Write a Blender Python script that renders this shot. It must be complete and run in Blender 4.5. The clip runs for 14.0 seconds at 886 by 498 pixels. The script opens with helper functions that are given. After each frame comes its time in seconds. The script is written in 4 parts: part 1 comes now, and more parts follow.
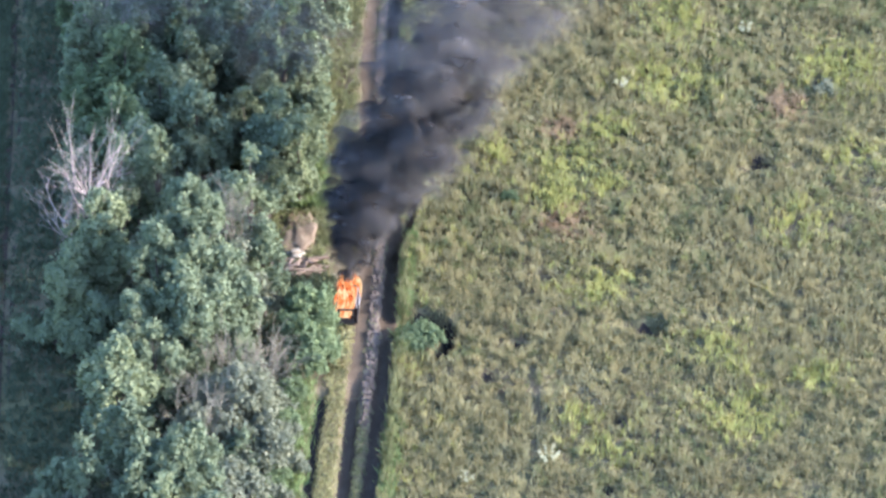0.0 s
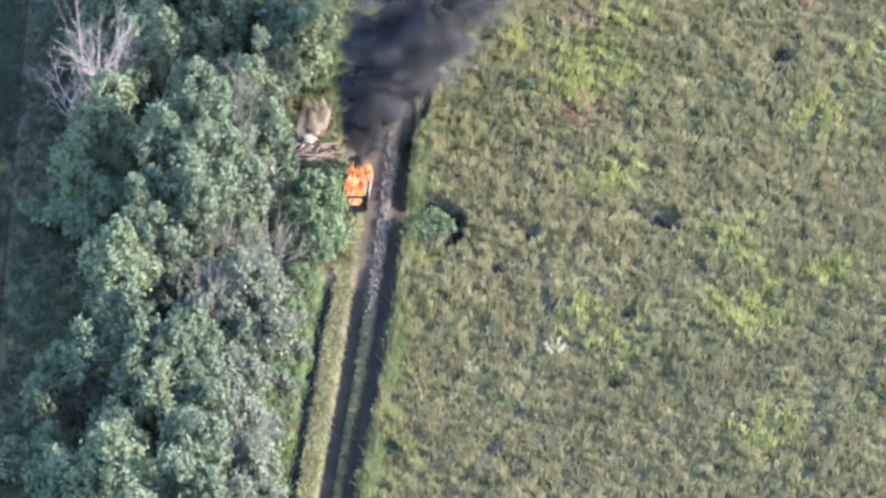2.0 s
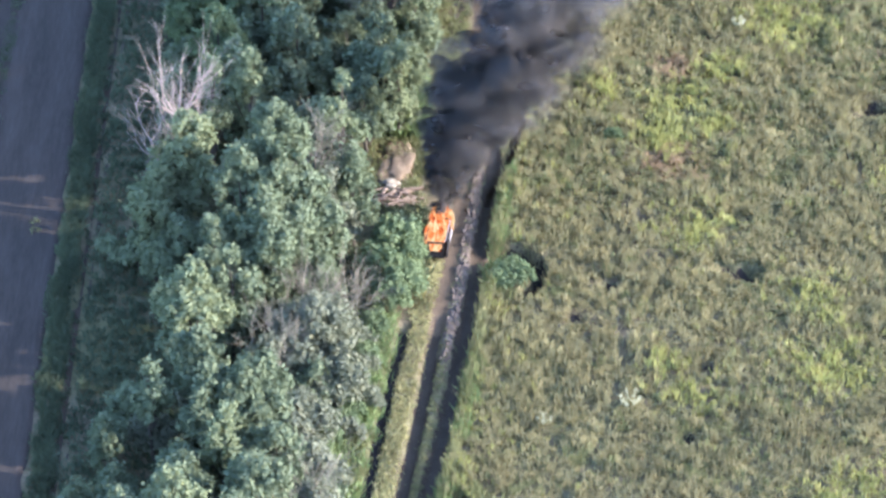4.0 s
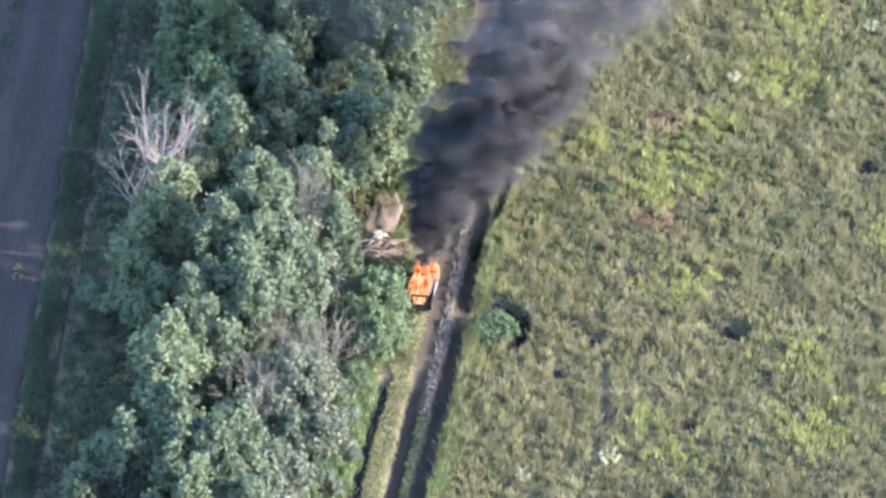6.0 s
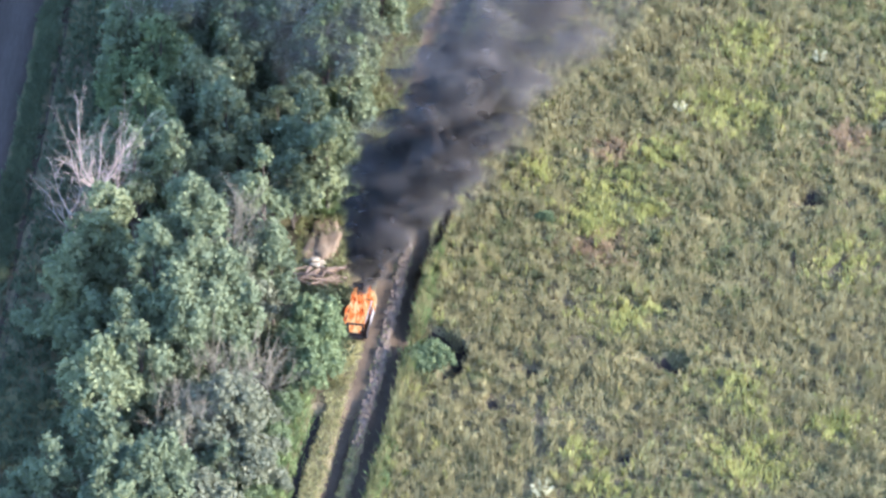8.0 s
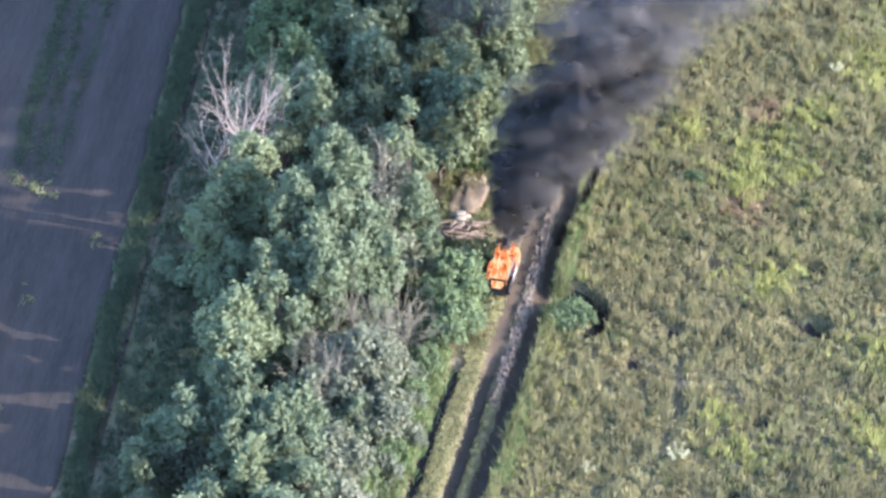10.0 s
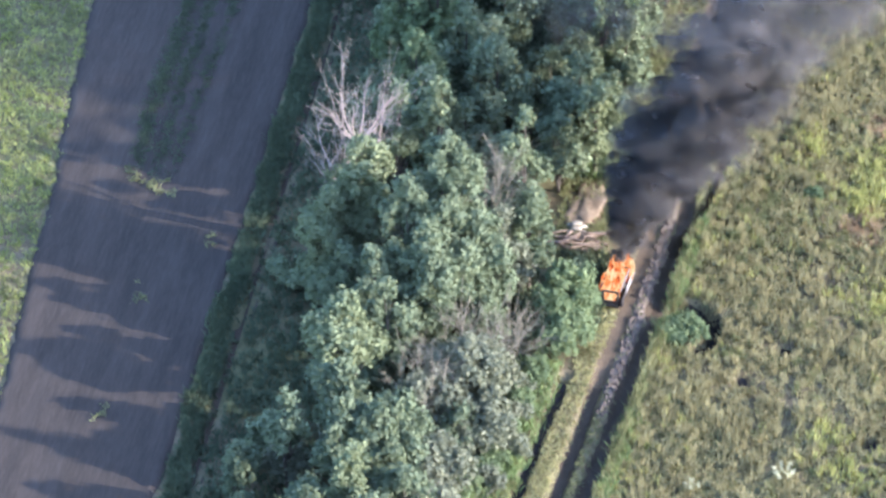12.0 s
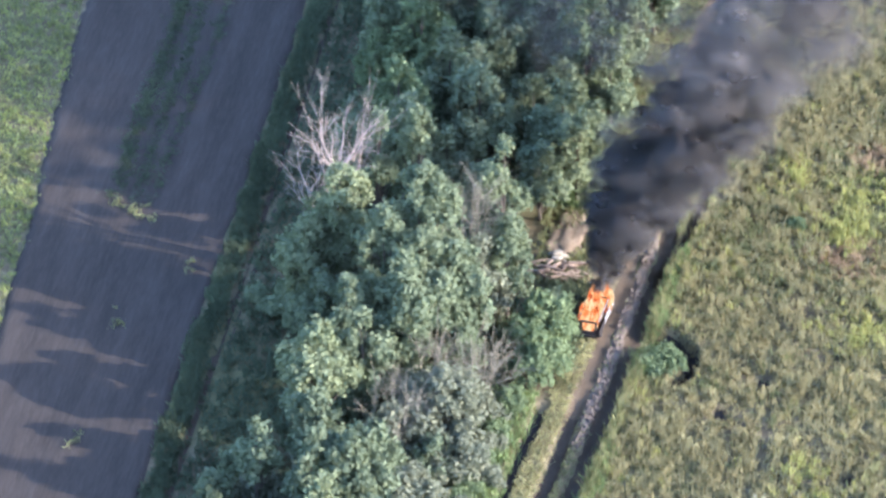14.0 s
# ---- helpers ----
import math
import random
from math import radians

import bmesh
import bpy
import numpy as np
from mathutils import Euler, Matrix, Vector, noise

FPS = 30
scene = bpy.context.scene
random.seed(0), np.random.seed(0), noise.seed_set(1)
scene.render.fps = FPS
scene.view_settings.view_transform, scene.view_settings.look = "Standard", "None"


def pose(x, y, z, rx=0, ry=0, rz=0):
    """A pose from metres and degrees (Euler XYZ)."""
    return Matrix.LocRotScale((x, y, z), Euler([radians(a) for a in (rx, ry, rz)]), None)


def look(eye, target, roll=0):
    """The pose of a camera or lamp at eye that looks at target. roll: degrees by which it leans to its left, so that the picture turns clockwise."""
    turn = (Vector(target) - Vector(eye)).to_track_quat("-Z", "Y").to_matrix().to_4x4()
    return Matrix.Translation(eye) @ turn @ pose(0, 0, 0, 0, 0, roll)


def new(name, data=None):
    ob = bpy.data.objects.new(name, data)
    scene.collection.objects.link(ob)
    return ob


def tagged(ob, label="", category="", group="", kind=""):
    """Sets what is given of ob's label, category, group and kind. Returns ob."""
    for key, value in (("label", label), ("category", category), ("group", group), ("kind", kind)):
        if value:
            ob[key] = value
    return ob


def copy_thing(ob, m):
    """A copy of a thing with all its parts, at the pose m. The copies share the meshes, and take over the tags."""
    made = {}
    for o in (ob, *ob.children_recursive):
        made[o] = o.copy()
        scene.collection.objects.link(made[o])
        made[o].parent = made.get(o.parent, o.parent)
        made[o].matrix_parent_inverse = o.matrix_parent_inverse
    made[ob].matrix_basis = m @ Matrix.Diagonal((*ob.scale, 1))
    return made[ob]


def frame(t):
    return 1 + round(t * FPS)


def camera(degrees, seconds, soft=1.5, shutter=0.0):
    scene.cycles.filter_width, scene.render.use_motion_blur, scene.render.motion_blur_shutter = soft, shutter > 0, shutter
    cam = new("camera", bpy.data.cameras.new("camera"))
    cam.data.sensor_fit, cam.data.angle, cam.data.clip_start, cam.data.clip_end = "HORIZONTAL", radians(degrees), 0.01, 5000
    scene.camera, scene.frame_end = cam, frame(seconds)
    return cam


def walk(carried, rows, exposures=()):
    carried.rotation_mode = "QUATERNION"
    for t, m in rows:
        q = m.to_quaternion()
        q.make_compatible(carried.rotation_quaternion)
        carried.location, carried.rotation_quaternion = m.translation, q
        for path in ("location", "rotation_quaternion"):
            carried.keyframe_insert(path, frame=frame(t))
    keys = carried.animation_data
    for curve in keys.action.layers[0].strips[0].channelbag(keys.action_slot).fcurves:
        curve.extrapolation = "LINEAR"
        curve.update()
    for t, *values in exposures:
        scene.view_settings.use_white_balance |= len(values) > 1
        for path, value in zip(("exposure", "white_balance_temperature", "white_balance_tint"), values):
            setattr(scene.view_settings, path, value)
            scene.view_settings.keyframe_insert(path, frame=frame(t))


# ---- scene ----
cam = camera(13.0, 14.0, soft=2.75)
walk(cam, [
    (0, look((-11.75, -173.98, 147.99), (0.767, 18.118, 13.206), -0.076)),
    (0.5, look((-10.53, -173.45, 147.48), (1.534, 17.604, 11.186), -0.023)),
    (1, look((-9.32, -172.92, 147.01), (1.629, 17.031, 9.088), 0.039)),
    (1.5, look((-8.13, -172.40, 146.56), (1.523, 16.528, 7.138), 0.038)),
    (2, look((-6.96, -171.87, 146.14), (0.292, 16.622, 5.992), -0.033)),
    (2.5, look((-5.80, -171.35, 145.75), (0.568, 17.579, 6.144), 0.021)),
    (3, look((-4.66, -170.83, 145.38), (-0.926, 18.556, 6.304), -0.048)),
    (3.2, look((-4.21, -170.62, 145.25), (-2.245, 18.937, 6.367), -0.220)),
    (5.3, look((0.39, -168.46, 144.07), (-3.345, 22.871, 7.677), -0.155)),
    (5.5, look((0.81, -168.26, 143.98), (-3.048, 23.217, 7.793), -0.087)),
    (6, look((1.86, -167.75, 143.78), (-3.213, 24.093, 8.154), -0.021)),
    (6.5, look((2.89, -167.25, 143.61), (-2.568, 25.000, 8.567), 0.032)),
    (7, look((3.91, -166.74, 143.47), (-1.720, 25.883, 8.972), 0.222)),
    (7.5, look((4.91, -166.24, 143.36), (-0.516, 26.677, 9.268), 0.408)),
    (8, look((5.89, -165.74, 143.27), (0.634, 26.726, 8.528), 0.591)),
    (8.5, look((6.86, -165.24, 143.21), (-2.469, 26.218, 7.261), 0.331)),
    (9, look((7.81, -164.74, 143.18), (-8.400, 25.499, 6.174), -0.149)),
    (9.2, look((8.19, -164.54, 143.17), (-8.693, 25.429, 5.878), -0.156)),
    (11.3, look((11.99, -162.48, 143.39), (-9.615, 26.511, 5.409), 0.096)),
    (11.5, look((12.34, -162.29, 143.44), (-11.935, 26.363, 5.430), -0.146)),
    (12, look((13.20, -161.80, 143.58), (-14.792, 26.173, 5.348), -0.301)),
    (12.5, look((14.04, -161.32, 143.74), (-15.302, 26.074, 5.003), -0.338)),
    (13, look((14.87, -160.84, 143.93), (-15.177, 26.258, 4.944), -0.263)),
    (13.5, look((15.68, -160.36, 144.15), (-14.424, 27.029, 5.569), -0.167)),
    (14, look((16.48, -159.88, 144.40), (-13.683, 27.913, 6.379), -0.150)),
], exposures=[(0, 2.92, 5620, 22), (14, 2.92, 5620, 22)])

# ---- light ----
SUN_AZ, SUN_EL = -10.0, 22.0      # degrees: from +x towards +y, above the horizon
world = bpy.data.worlds.new("world")
scene.world = world
world.use_nodes = True
wn = world.node_tree.nodes
sky = wn.new("ShaderNodeTexSky")
sky.sky_type, sky.sun_disc = "NISHITA", False
sky.sun_elevation, sky.sun_rotation = radians(SUN_EL), radians(90 - SUN_AZ)
sky.dust_density, sky.ozone_density = 1.0, 2.2
wn["Background"].inputs["Strength"].default_value = 0.172
world.node_tree.links.new(sky.outputs[0], wn["Background"].inputs["Color"])
sun_data = bpy.data.lights.new("sun", "SUN")
sun_data.energy, sun_data.angle, sun_data.color = 2.3, radians(0.5), (1.0, 0.9, 0.73)
sun = new("sun", sun_data)
sun_way = Vector((math.cos(radians(SUN_EL)) * math.cos(radians(SUN_AZ)), math.cos(radians(SUN_EL)) * math.sin(radians(SUN_AZ)), math.sin(radians(SUN_EL))))
sun.matrix_world = look(sun_way * 200, (0, 0, 0))

scene.cycles.transparent_max_bounces = 40  # smoke lies many layers deep

rng = np.random.default_rng(7)


# ---- materials ----
def material(name):
    m = bpy.data.materials.new(name)
    m.use_nodes = True
    nt = m.node_tree
    return m, nt, nt.nodes["Principled BSDF"]


def ramp(nt, fac, stops):
    """A colour ramp over fac; stops: (place, colour)."""
    r = nt.nodes.new("ShaderNodeValToRGB")
    while len(r.color_ramp.elements) < len(stops):
        r.color_ramp.elements.new(0.5)
    for e, (p, c) in zip(r.color_ramp.elements, stops):
        e.position, e.color = p, (*c, 1)
    nt.links.new(fac, r.inputs["Fac"])
    return r.outputs["Color"]


def noise_tex(nt, scale, detail=6.0, rough=0.6, stretch=None):
    co = nt.nodes.new("ShaderNodeNewGeometry").outputs["Position"]
    if stretch:
        mp = nt.nodes.new("ShaderNodeMapping")
        mp.inputs["Scale"].default_value = stretch
        nt.links.new(co, mp.inputs["Vector"])
        co = mp.outputs["Vector"]
    n = nt.nodes.new("ShaderNodeTexNoise")
    n.inputs["Scale"].default_value, n.inputs["Detail"].default_value, n.inputs["Roughness"].default_value = scale, detail, rough
    nt.links.new(co, n.inputs["Vector"])
    return n.outputs["Fac"]


def mix(nt, fac, a, b, mode="MIX"):
    m = nt.nodes.new("ShaderNodeMix")
    m.data_type, m.blend_type = "RGBA", mode
    if isinstance(fac, float):
        m.inputs[0].default_value = fac
    else:
        nt.links.new(fac, m.inputs[0])
    for socket, v in ((m.inputs[6], a), (m.inputs[7], b)):
        if isinstance(v, tuple):
            socket.default_value = (*v, 1)
        else:
            nt.links.new(v, socket)
    return m.outputs[2]


def bump(nt, bsdf, height, strength, distance):
    b = nt.nodes.new("ShaderNodeBump")
    b.inputs["Strength"].default_value, b.inputs["Distance"].default_value = strength, distance
    nt.links.new(height, b.inputs["Height"])
    nt.links.new(b.outputs[0], bsdf.inputs["Normal"])


def surface(name, dark, mid, light, scale, fine, rough=0.9, relief=0.3, metal=0.0, stretch=None):
    """A worn surface: broad blotches and fine grain in three tones, with relief."""
    m, nt, b = material(name)
    broad = ramp(nt, noise_tex(nt, scale, 5, 0.55, stretch), [(0.3, dark), (0.5, mid), (0.72, light)])
    grain = noise_tex(nt, fine, 8, 0.7, stretch)
    col = mix(nt, 0.55, broad, ramp(nt, grain, [(0.3, dark), (0.5, mid), (0.7, light)]))
    nt.links.new(col, b.inputs["Base Color"])
    b.inputs["Roughness"].default_value, b.inputs["Metallic"].default_value, b.inputs["Specular IOR Level"].default_value = rough, metal, 0.1
    bump(nt, b, grain, relief, 0.05)
    return m


def leafy(name, tones, patch=0.25, rough=0.75, through_light=0.4):
    """Leaves or blades: a tone for each one, shifted by broad patches, partly letting light through."""
    m, nt, b = material(name)
    each = nt.nodes.new("ShaderNodeNewGeometry").outputs["Random Per Island"]
    n = len(tones) - 1
    one = ramp(nt, each, [(i / n, c) for i, c in enumerate(tones)])
    wide = ramp(nt, noise_tex(nt, patch, 4, 0.6), [(0.32, tones[0]), (0.5, tones[n // 2]), (0.68, tones[-1])])
    col = mix(nt, 0.7, one, wide)
    nt.links.new(col, b.inputs["Base Color"])
    b.inputs["Roughness"].default_value = rough
    b.inputs["Specular IOR Level"].default_value = 0.2
    tl = nt.nodes.new("ShaderNodeBsdfTranslucent")
    nt.links.new(col, tl.inputs["Color"])
    ms = nt.nodes.new("ShaderNodeMixShader")
    ms.inputs[0].default_value = through_light
    nt.links.new(b.outputs[0], ms.inputs[1])
    nt.links.new(tl.outputs[0], ms.inputs[2])
    nt.links.new(ms.outputs[0], nt.nodes["Material Output"].inputs["Surface"])
    return m


MAT_GROUND, nt, b = material("ground_soil_and_litter")
soil = ramp(nt, noise_tex(nt, 1.6, 8, 0.7), [(0.3, (0.066, 0.052, 0.03)), (0.5, (0.115, 0.092, 0.053)), (0.7, (0.17, 0.14, 0.085))])
green = ramp(nt, noise_tex(nt, 2.2, 8, 0.7), [(0.3, (0.064, 0.06, 0.028)), (0.55, (0.105, 0.099, 0.045)), (0.75, (0.155, 0.143, 0.07))])
col = mix(nt, ramp(nt, noise_tex(nt, 0.09, 6, 0.6), [(0.42, (0, 0, 0)), (0.58, (1, 1, 1))]), soil, green)
nt.links.new(col, b.inputs["Base Color"])
b.inputs["Roughness"].default_value, b.inputs["Specular IOR Level"].default_value = 0.95, 0.1
bump(nt, b, noise_tex(nt, 6, 8, 0.75), 0.6, 0.08)

MAT_RUT = surface("bare_rut_soil", (0.06, 0.043, 0.026), (0.094, 0.068, 0.042), (0.14, 0.104, 0.066), 0.6, 7.0, 0.95, 0.5)
# Rut mud whose dark tones also hold the shade of the ruts.
MAT_MUD_SHADE = surface("rut_mud_and_shade", (0.03, 0.022, 0.0145), (0.05, 0.038, 0.025), (0.08, 0.062, 0.042), 0.7, 7.0, 0.85, 0.5)
# Dug soil toned near black, so the colour holds the shade of hollows.
MAT_DUG_SHADE = surface("dug_soil_and_shade", (0.016, 0.013, 0.011), (0.028, 0.023, 0.019), (0.05, 0.042, 0.034), 0.9, 7.0, 0.9, 0.5)
MAT_CLOD = surface("dry_soil_clods", (0.062, 0.048, 0.036), (0.1, 0.079, 0.06), (0.15, 0.122, 0.096), 1.2, 9.0, 0.95, 0.5)
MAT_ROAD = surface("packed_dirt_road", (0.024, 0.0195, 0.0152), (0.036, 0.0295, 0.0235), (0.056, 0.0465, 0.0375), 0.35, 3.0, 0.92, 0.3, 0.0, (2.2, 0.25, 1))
MAT_SAND = surface("dug_clay", (0.08923, 0.0648, 0.0418), (0.1579, 0.1166, 0.07524), (0.2265, 0.1764, 0.1212), 1.2, 6.0, 0.95, 0.6)
MAT_BARK = surface("grey_bark", (0.04, 0.034, 0.026), (0.075, 0.064, 0.05), (0.12, 0.104, 0.084), 1.5, 14.0, 0.9, 0.5)
MAT_DEAD = surface("bleached_dead_wood", (0.136, 0.1104, 0.0944), (0.232, 0.1936, 0.168), (0.328, 0.288, 0.252), 1.2, 12.0, 0.85, 0.4)
MAT_PLANK = surface("weathered_timber", (0.1, 0.072, 0.05), (0.18, 0.132, 0.094), (0.28, 0.212, 0.155), 1.6, 10.0, 0.85, 0.4)
MAT_TWIG = surface("grey_twigs", (0.1, 0.09, 0.066), (0.16, 0.147, 0.108), (0.23, 0.213, 0.16), 1.2, 12.0, 0.9, 0.4)
MAT_CHAR = surface("charred_steel", (0.008, 0.007, 0.007), (0.02, 0.018, 0.017), (0.055, 0.045, 0.04), 2.0, 12.0, 0.8, 0.4)
MAT_ASH = surface("ash_covered_paint", (0.08, 0.075, 0.07), (0.16, 0.15, 0.145), (0.28, 0.265, 0.255), 1.5, 9.0, 0.8, 0.3)
MAT_LEAF = leafy("leaf_grey_green", [(0.088, 0.115, 0.065), (0.128, 0.159, 0.088), (0.171, 0.205, 0.117)])
MAT_LEAF_PALE = leafy("leaf_pale_green", [(0.115, 0.140, 0.074), (0.159, 0.189, 0.097), (0.209, 0.242, 0.129)])
MAT_LEAF_FRESH = leafy("leaf_fresh_green", [(0.077, 0.107, 0.050), (0.116, 0.154, 0.071), (0.162, 0.205, 0.097)])
MAT_LEAF_DULL = leafy("leaf_dull_olive", [(0.098, 0.109, 0.067), (0.145, 0.158, 0.100), (0.198, 0.210, 0.136)])
MAT_DRY = leafy("dry_weed", [(0.154, 0.140, 0.068), (0.221, 0.204, 0.099), (0.292, 0.270, 0.135)], 0.3, 0.8)
MAT_BROWN = leafy("withered_weed", [(0.146, 0.128, 0.060), (0.246, 0.222, 0.106), (0.352, 0.320, 0.160)], 0.35, 0.8)
MAT_WEED = leafy("green_weed", [(0.106, 0.115, 0.050), (0.172, 0.181, 0.078), (0.256, 0.258, 0.117)], 0.3, 0.7)
MAT_LUSH = leafy("yellow_green_weed", [(0.207, 0.211, 0.065), (0.287, 0.293, 0.092), (0.382, 0.370, 0.137)], 0.2, 0.7)
MAT_RED = leafy("reddish_weed", [(0.188, 0.125, 0.077), (0.270, 0.194, 0.114), (0.364, 0.285, 0.168)], 0.2, 0.8)
MAT_STRAW = leafy("straw", [(0.216, 0.193, 0.085), (0.324, 0.299, 0.135), (0.454, 0.421, 0.200)], 0.3, 0.8)
MAT_WHITE = leafy("white_plume", [(0.260, 0.262, 0.150), (0.385, 0.383, 0.230), (0.520, 0.504, 0.336)], 0.5, 0.7)
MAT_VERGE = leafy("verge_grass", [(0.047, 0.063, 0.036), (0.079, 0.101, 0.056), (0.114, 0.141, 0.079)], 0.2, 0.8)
MAT_MEADOW = leafy("meadow_grass", [(0.170, 0.195, 0.054), (0.255, 0.282, 0.081), (0.340, 0.357, 0.126)], 0.3, 0.8)
MAT_FRESH = leafy("fresh_grass", [(0.1, 0.14, 0.05), (0.155, 0.21, 0.078), (0.23, 0.29, 0.115)], 0.5, 0.8)


# ---- geometry helpers ----
def mesh_object(name, verts, faces, mat, parent=None, label="", smooth=False):
    """A mesh object from arrays; faces: one array of equal corners a face."""
    verts, faces = np.asarray(verts, np.float32), np.asarray(faces, np.int32)
    me = bpy.data.meshes.new(name)
    k = faces.shape[1]
    me.vertices.add(len(verts))
    me.vertices.foreach_set("co", verts.ravel())
    me.loops.add(faces.size)
    me.loops.foreach_set("vertex_index", faces.ravel())
    me.polygons.add(len(faces))
    me.polygons.foreach_set("loop_start", np.arange(0, faces.size, k, dtype=np.int32))
    me.polygons.foreach_set("loop_total", np.full(len(faces), k, np.int32))
    me.polygons.foreach_set("use_smooth", np.full(len(faces), smooth))
    me.update(calc_edges=True)
    me.materials.append(mat)
    ob = new(name, me)
    ob.parent = parent
    if label:
        tagged(ob, label)
    return ob


def part(name, bm, mat, parent=None, label="", smooth=False):
    me = bpy.data.meshes.new(name)
    for f in bm.faces:
        f.smooth = smooth
    bm.to_mesh(me)
    bm.free()
    me.materials.append(mat)
    ob = new(name, me)
    ob.parent = parent
    if label:
        tagged(ob, label)
    return ob


def smooth_noise(x, y, scale, seed):
    """Soft value noise in -1..1 over arrays."""
    x, y = np.asarray(x, float) / scale + seed * 17.3, np.asarray(y, float) / scale - seed * 9.1
    i, j = np.floor(x), np.floor(y)
    u, v = x - i, y - j
    u, v = u * u * (3 - 2 * u), v * v * (3 - 2 * v)

    def h(a, b):
        q = np.sin(a * 127.1 + b * 311.7 + seed * 74.7) * 43758.5453
        return (q - np.floor(q)) * 2 - 1
    return (h(i, j) * (1 - u) + h(i + 1, j) * u) * (1 - v) + (h(i, j + 1) * (1 - u) + h(i + 1, j + 1) * u) * v


def tube(points, radii, sides=6):
    """Vertices and quads of a tapering tube along points."""
    points = np.asarray(points, float)
    d = np.gradient(points, axis=0)
    d /= np.linalg.norm(d, axis=1)[:, None] + 1e-9
    ref = np.where(np.abs(d[:, 2:3]) > 0.9, np.array([[1.0, 0, 0]]), np.array([[0, 0, 1.0]]))
    a = np.cross(d, ref)
    a /= np.linalg.norm(a, axis=1)[:, None] + 1e-9
    c = np.cross(d, a)
    th = np.arange(sides) * 2 * np.pi / sides
    v = points[:, None] + np.asarray(radii)[:, None, None] * (np.cos(th)[None, :, None] * a[:, None] + np.sin(th)[None, :, None] * c[:, None])
    n = len(points)
    i, j = np.meshgrid(np.arange(n - 1), np.arange(sides), indexing="ij")
    q = np.stack([i * sides + j, i * sides + (j + 1) % sides, (i + 1) * sides + (j + 1) % sides, (i + 1) * sides + j], -1).reshape(-1, 4)
    return v.reshape(-1, 3), q


def join(pieces):
    vs, fs, n = [], [], 0
    for v, f in pieces:
        vs.append(v)
        fs.append(f + n)
        n += len(v)
    return np.concatenate(vs), np.concatenate(fs)


# ---- the plan ----
def left_rut(y):
    return np.interp(y, [-40, 3, 12, 17, 29, 35, 44, 52, 62, 100], [-12.5, -6.93, -5.75, -5.2, -3.85, -3.3, -2.8, -2.3, -1.75, 2.4])


def right_rut(y):
    return np.interp(y, [-40, 3, 12, 17, 25, 35, 44, 52, 64, 100], [-11.0, -5.5, -4.1, -3.45, -2.5, -1.45, -0.95, -0.6, 0.25, 4.6])


def side_rut(y):
    return np.interp(y, [34, 36.6, 38.5, 41, 43.5, 50, 56], [-1.4, -1.1, -0.38, 0.2, 0.56, 0.95, 1.2])


def ditch(y):
    return np.interp(y, [-40, 3.3, 13, 17, 21, 100], [-16, -8.95, -7.8, -7.35, -6.7, 0])


def road_left(y):
    return np.interp(y, [-300, 14.4, 26, 38, 58, 300], [-54, -40.2, -41.2, -42.2, -44.3, -55])


def old_lane(y):
    return np.interp(y, [-10, 3.8, 7.4, 11.1, 16.6, 21, 27, 35, 90], [-5, 1.9, 4.1, 5.4, 6.5, 6.75, 6.7, 6.5, 9])


ROAD_RIGHT = -28.4
PITS = [(14.8, 27.1, 0.95, 1.3), (24.2, 45.7, 0.9, 0.9), (13.4, 27.6, 0.6, 0.7), (11.7, 17.2, 0.55, 0.6), (6.2, 26.0, 0.6, 0.6), (3.9, 22.4, 0.6, 0.5), (14.6, 33.2, 0.7, 0.6), (8.4, 33.0, 0.45, 0.5), (10.4, 10.4, 0.6, 0.6), (29.9, 55.0, 0.9, 0.7)]


def height(x, y):
    """The lie of the land."""
    h = 0.06 * smooth_noise(x, y, 3.1, 1) + 0.04 * smooth_noise(x, y, 1.1, 2)
    wild = np.clip((x - right_rut(y) - 0.3) / 1.2, 0, 1)
    h = h + 0.08 * wild * smooth_noise(x, y, 0.6, 3)
    for rut, depth, wide in ((left_rut(y), np.interp(y, [19, 24], [0.55, 0.1]), 0.45), (right_rut(y), 0.55, 0.55)):
        h = h - depth * np.exp(-((x - rut) / wide) ** 4)
    h = h - np.where((y > 35) & (y < 57), 0.6, 0) * np.exp(-((x - side_rut(y)) / 0.36) ** 4)
    h = h - np.where(y < 22, 0.45, 0) * np.exp(-((x - ditch(y)) / 0.4) ** 4)
    h = h - 0.25 * np.exp(-((x + 26.85) / 0.4) ** 4)
    h = h - np.where(y < 33, 0.14, 0) * np.exp(-((x - old_lane(y)) / 0.2) ** 4)
    for px, py, r, d in PITS:
        h = h - 0.75 * d * np.exp(-(((x - px) ** 2 + (y - py) ** 2) / r**2) ** 2)
    q, turn = np.hypot(x, (y - 27.2) / 1.35), np.arctan2((y - 27.2) / 1.35, x)
    h = h - 1.4 * np.exp(-((q - 1.7) / 0.46) ** 4) * (turn > -1.2) * (turn < 2.9)
    return h


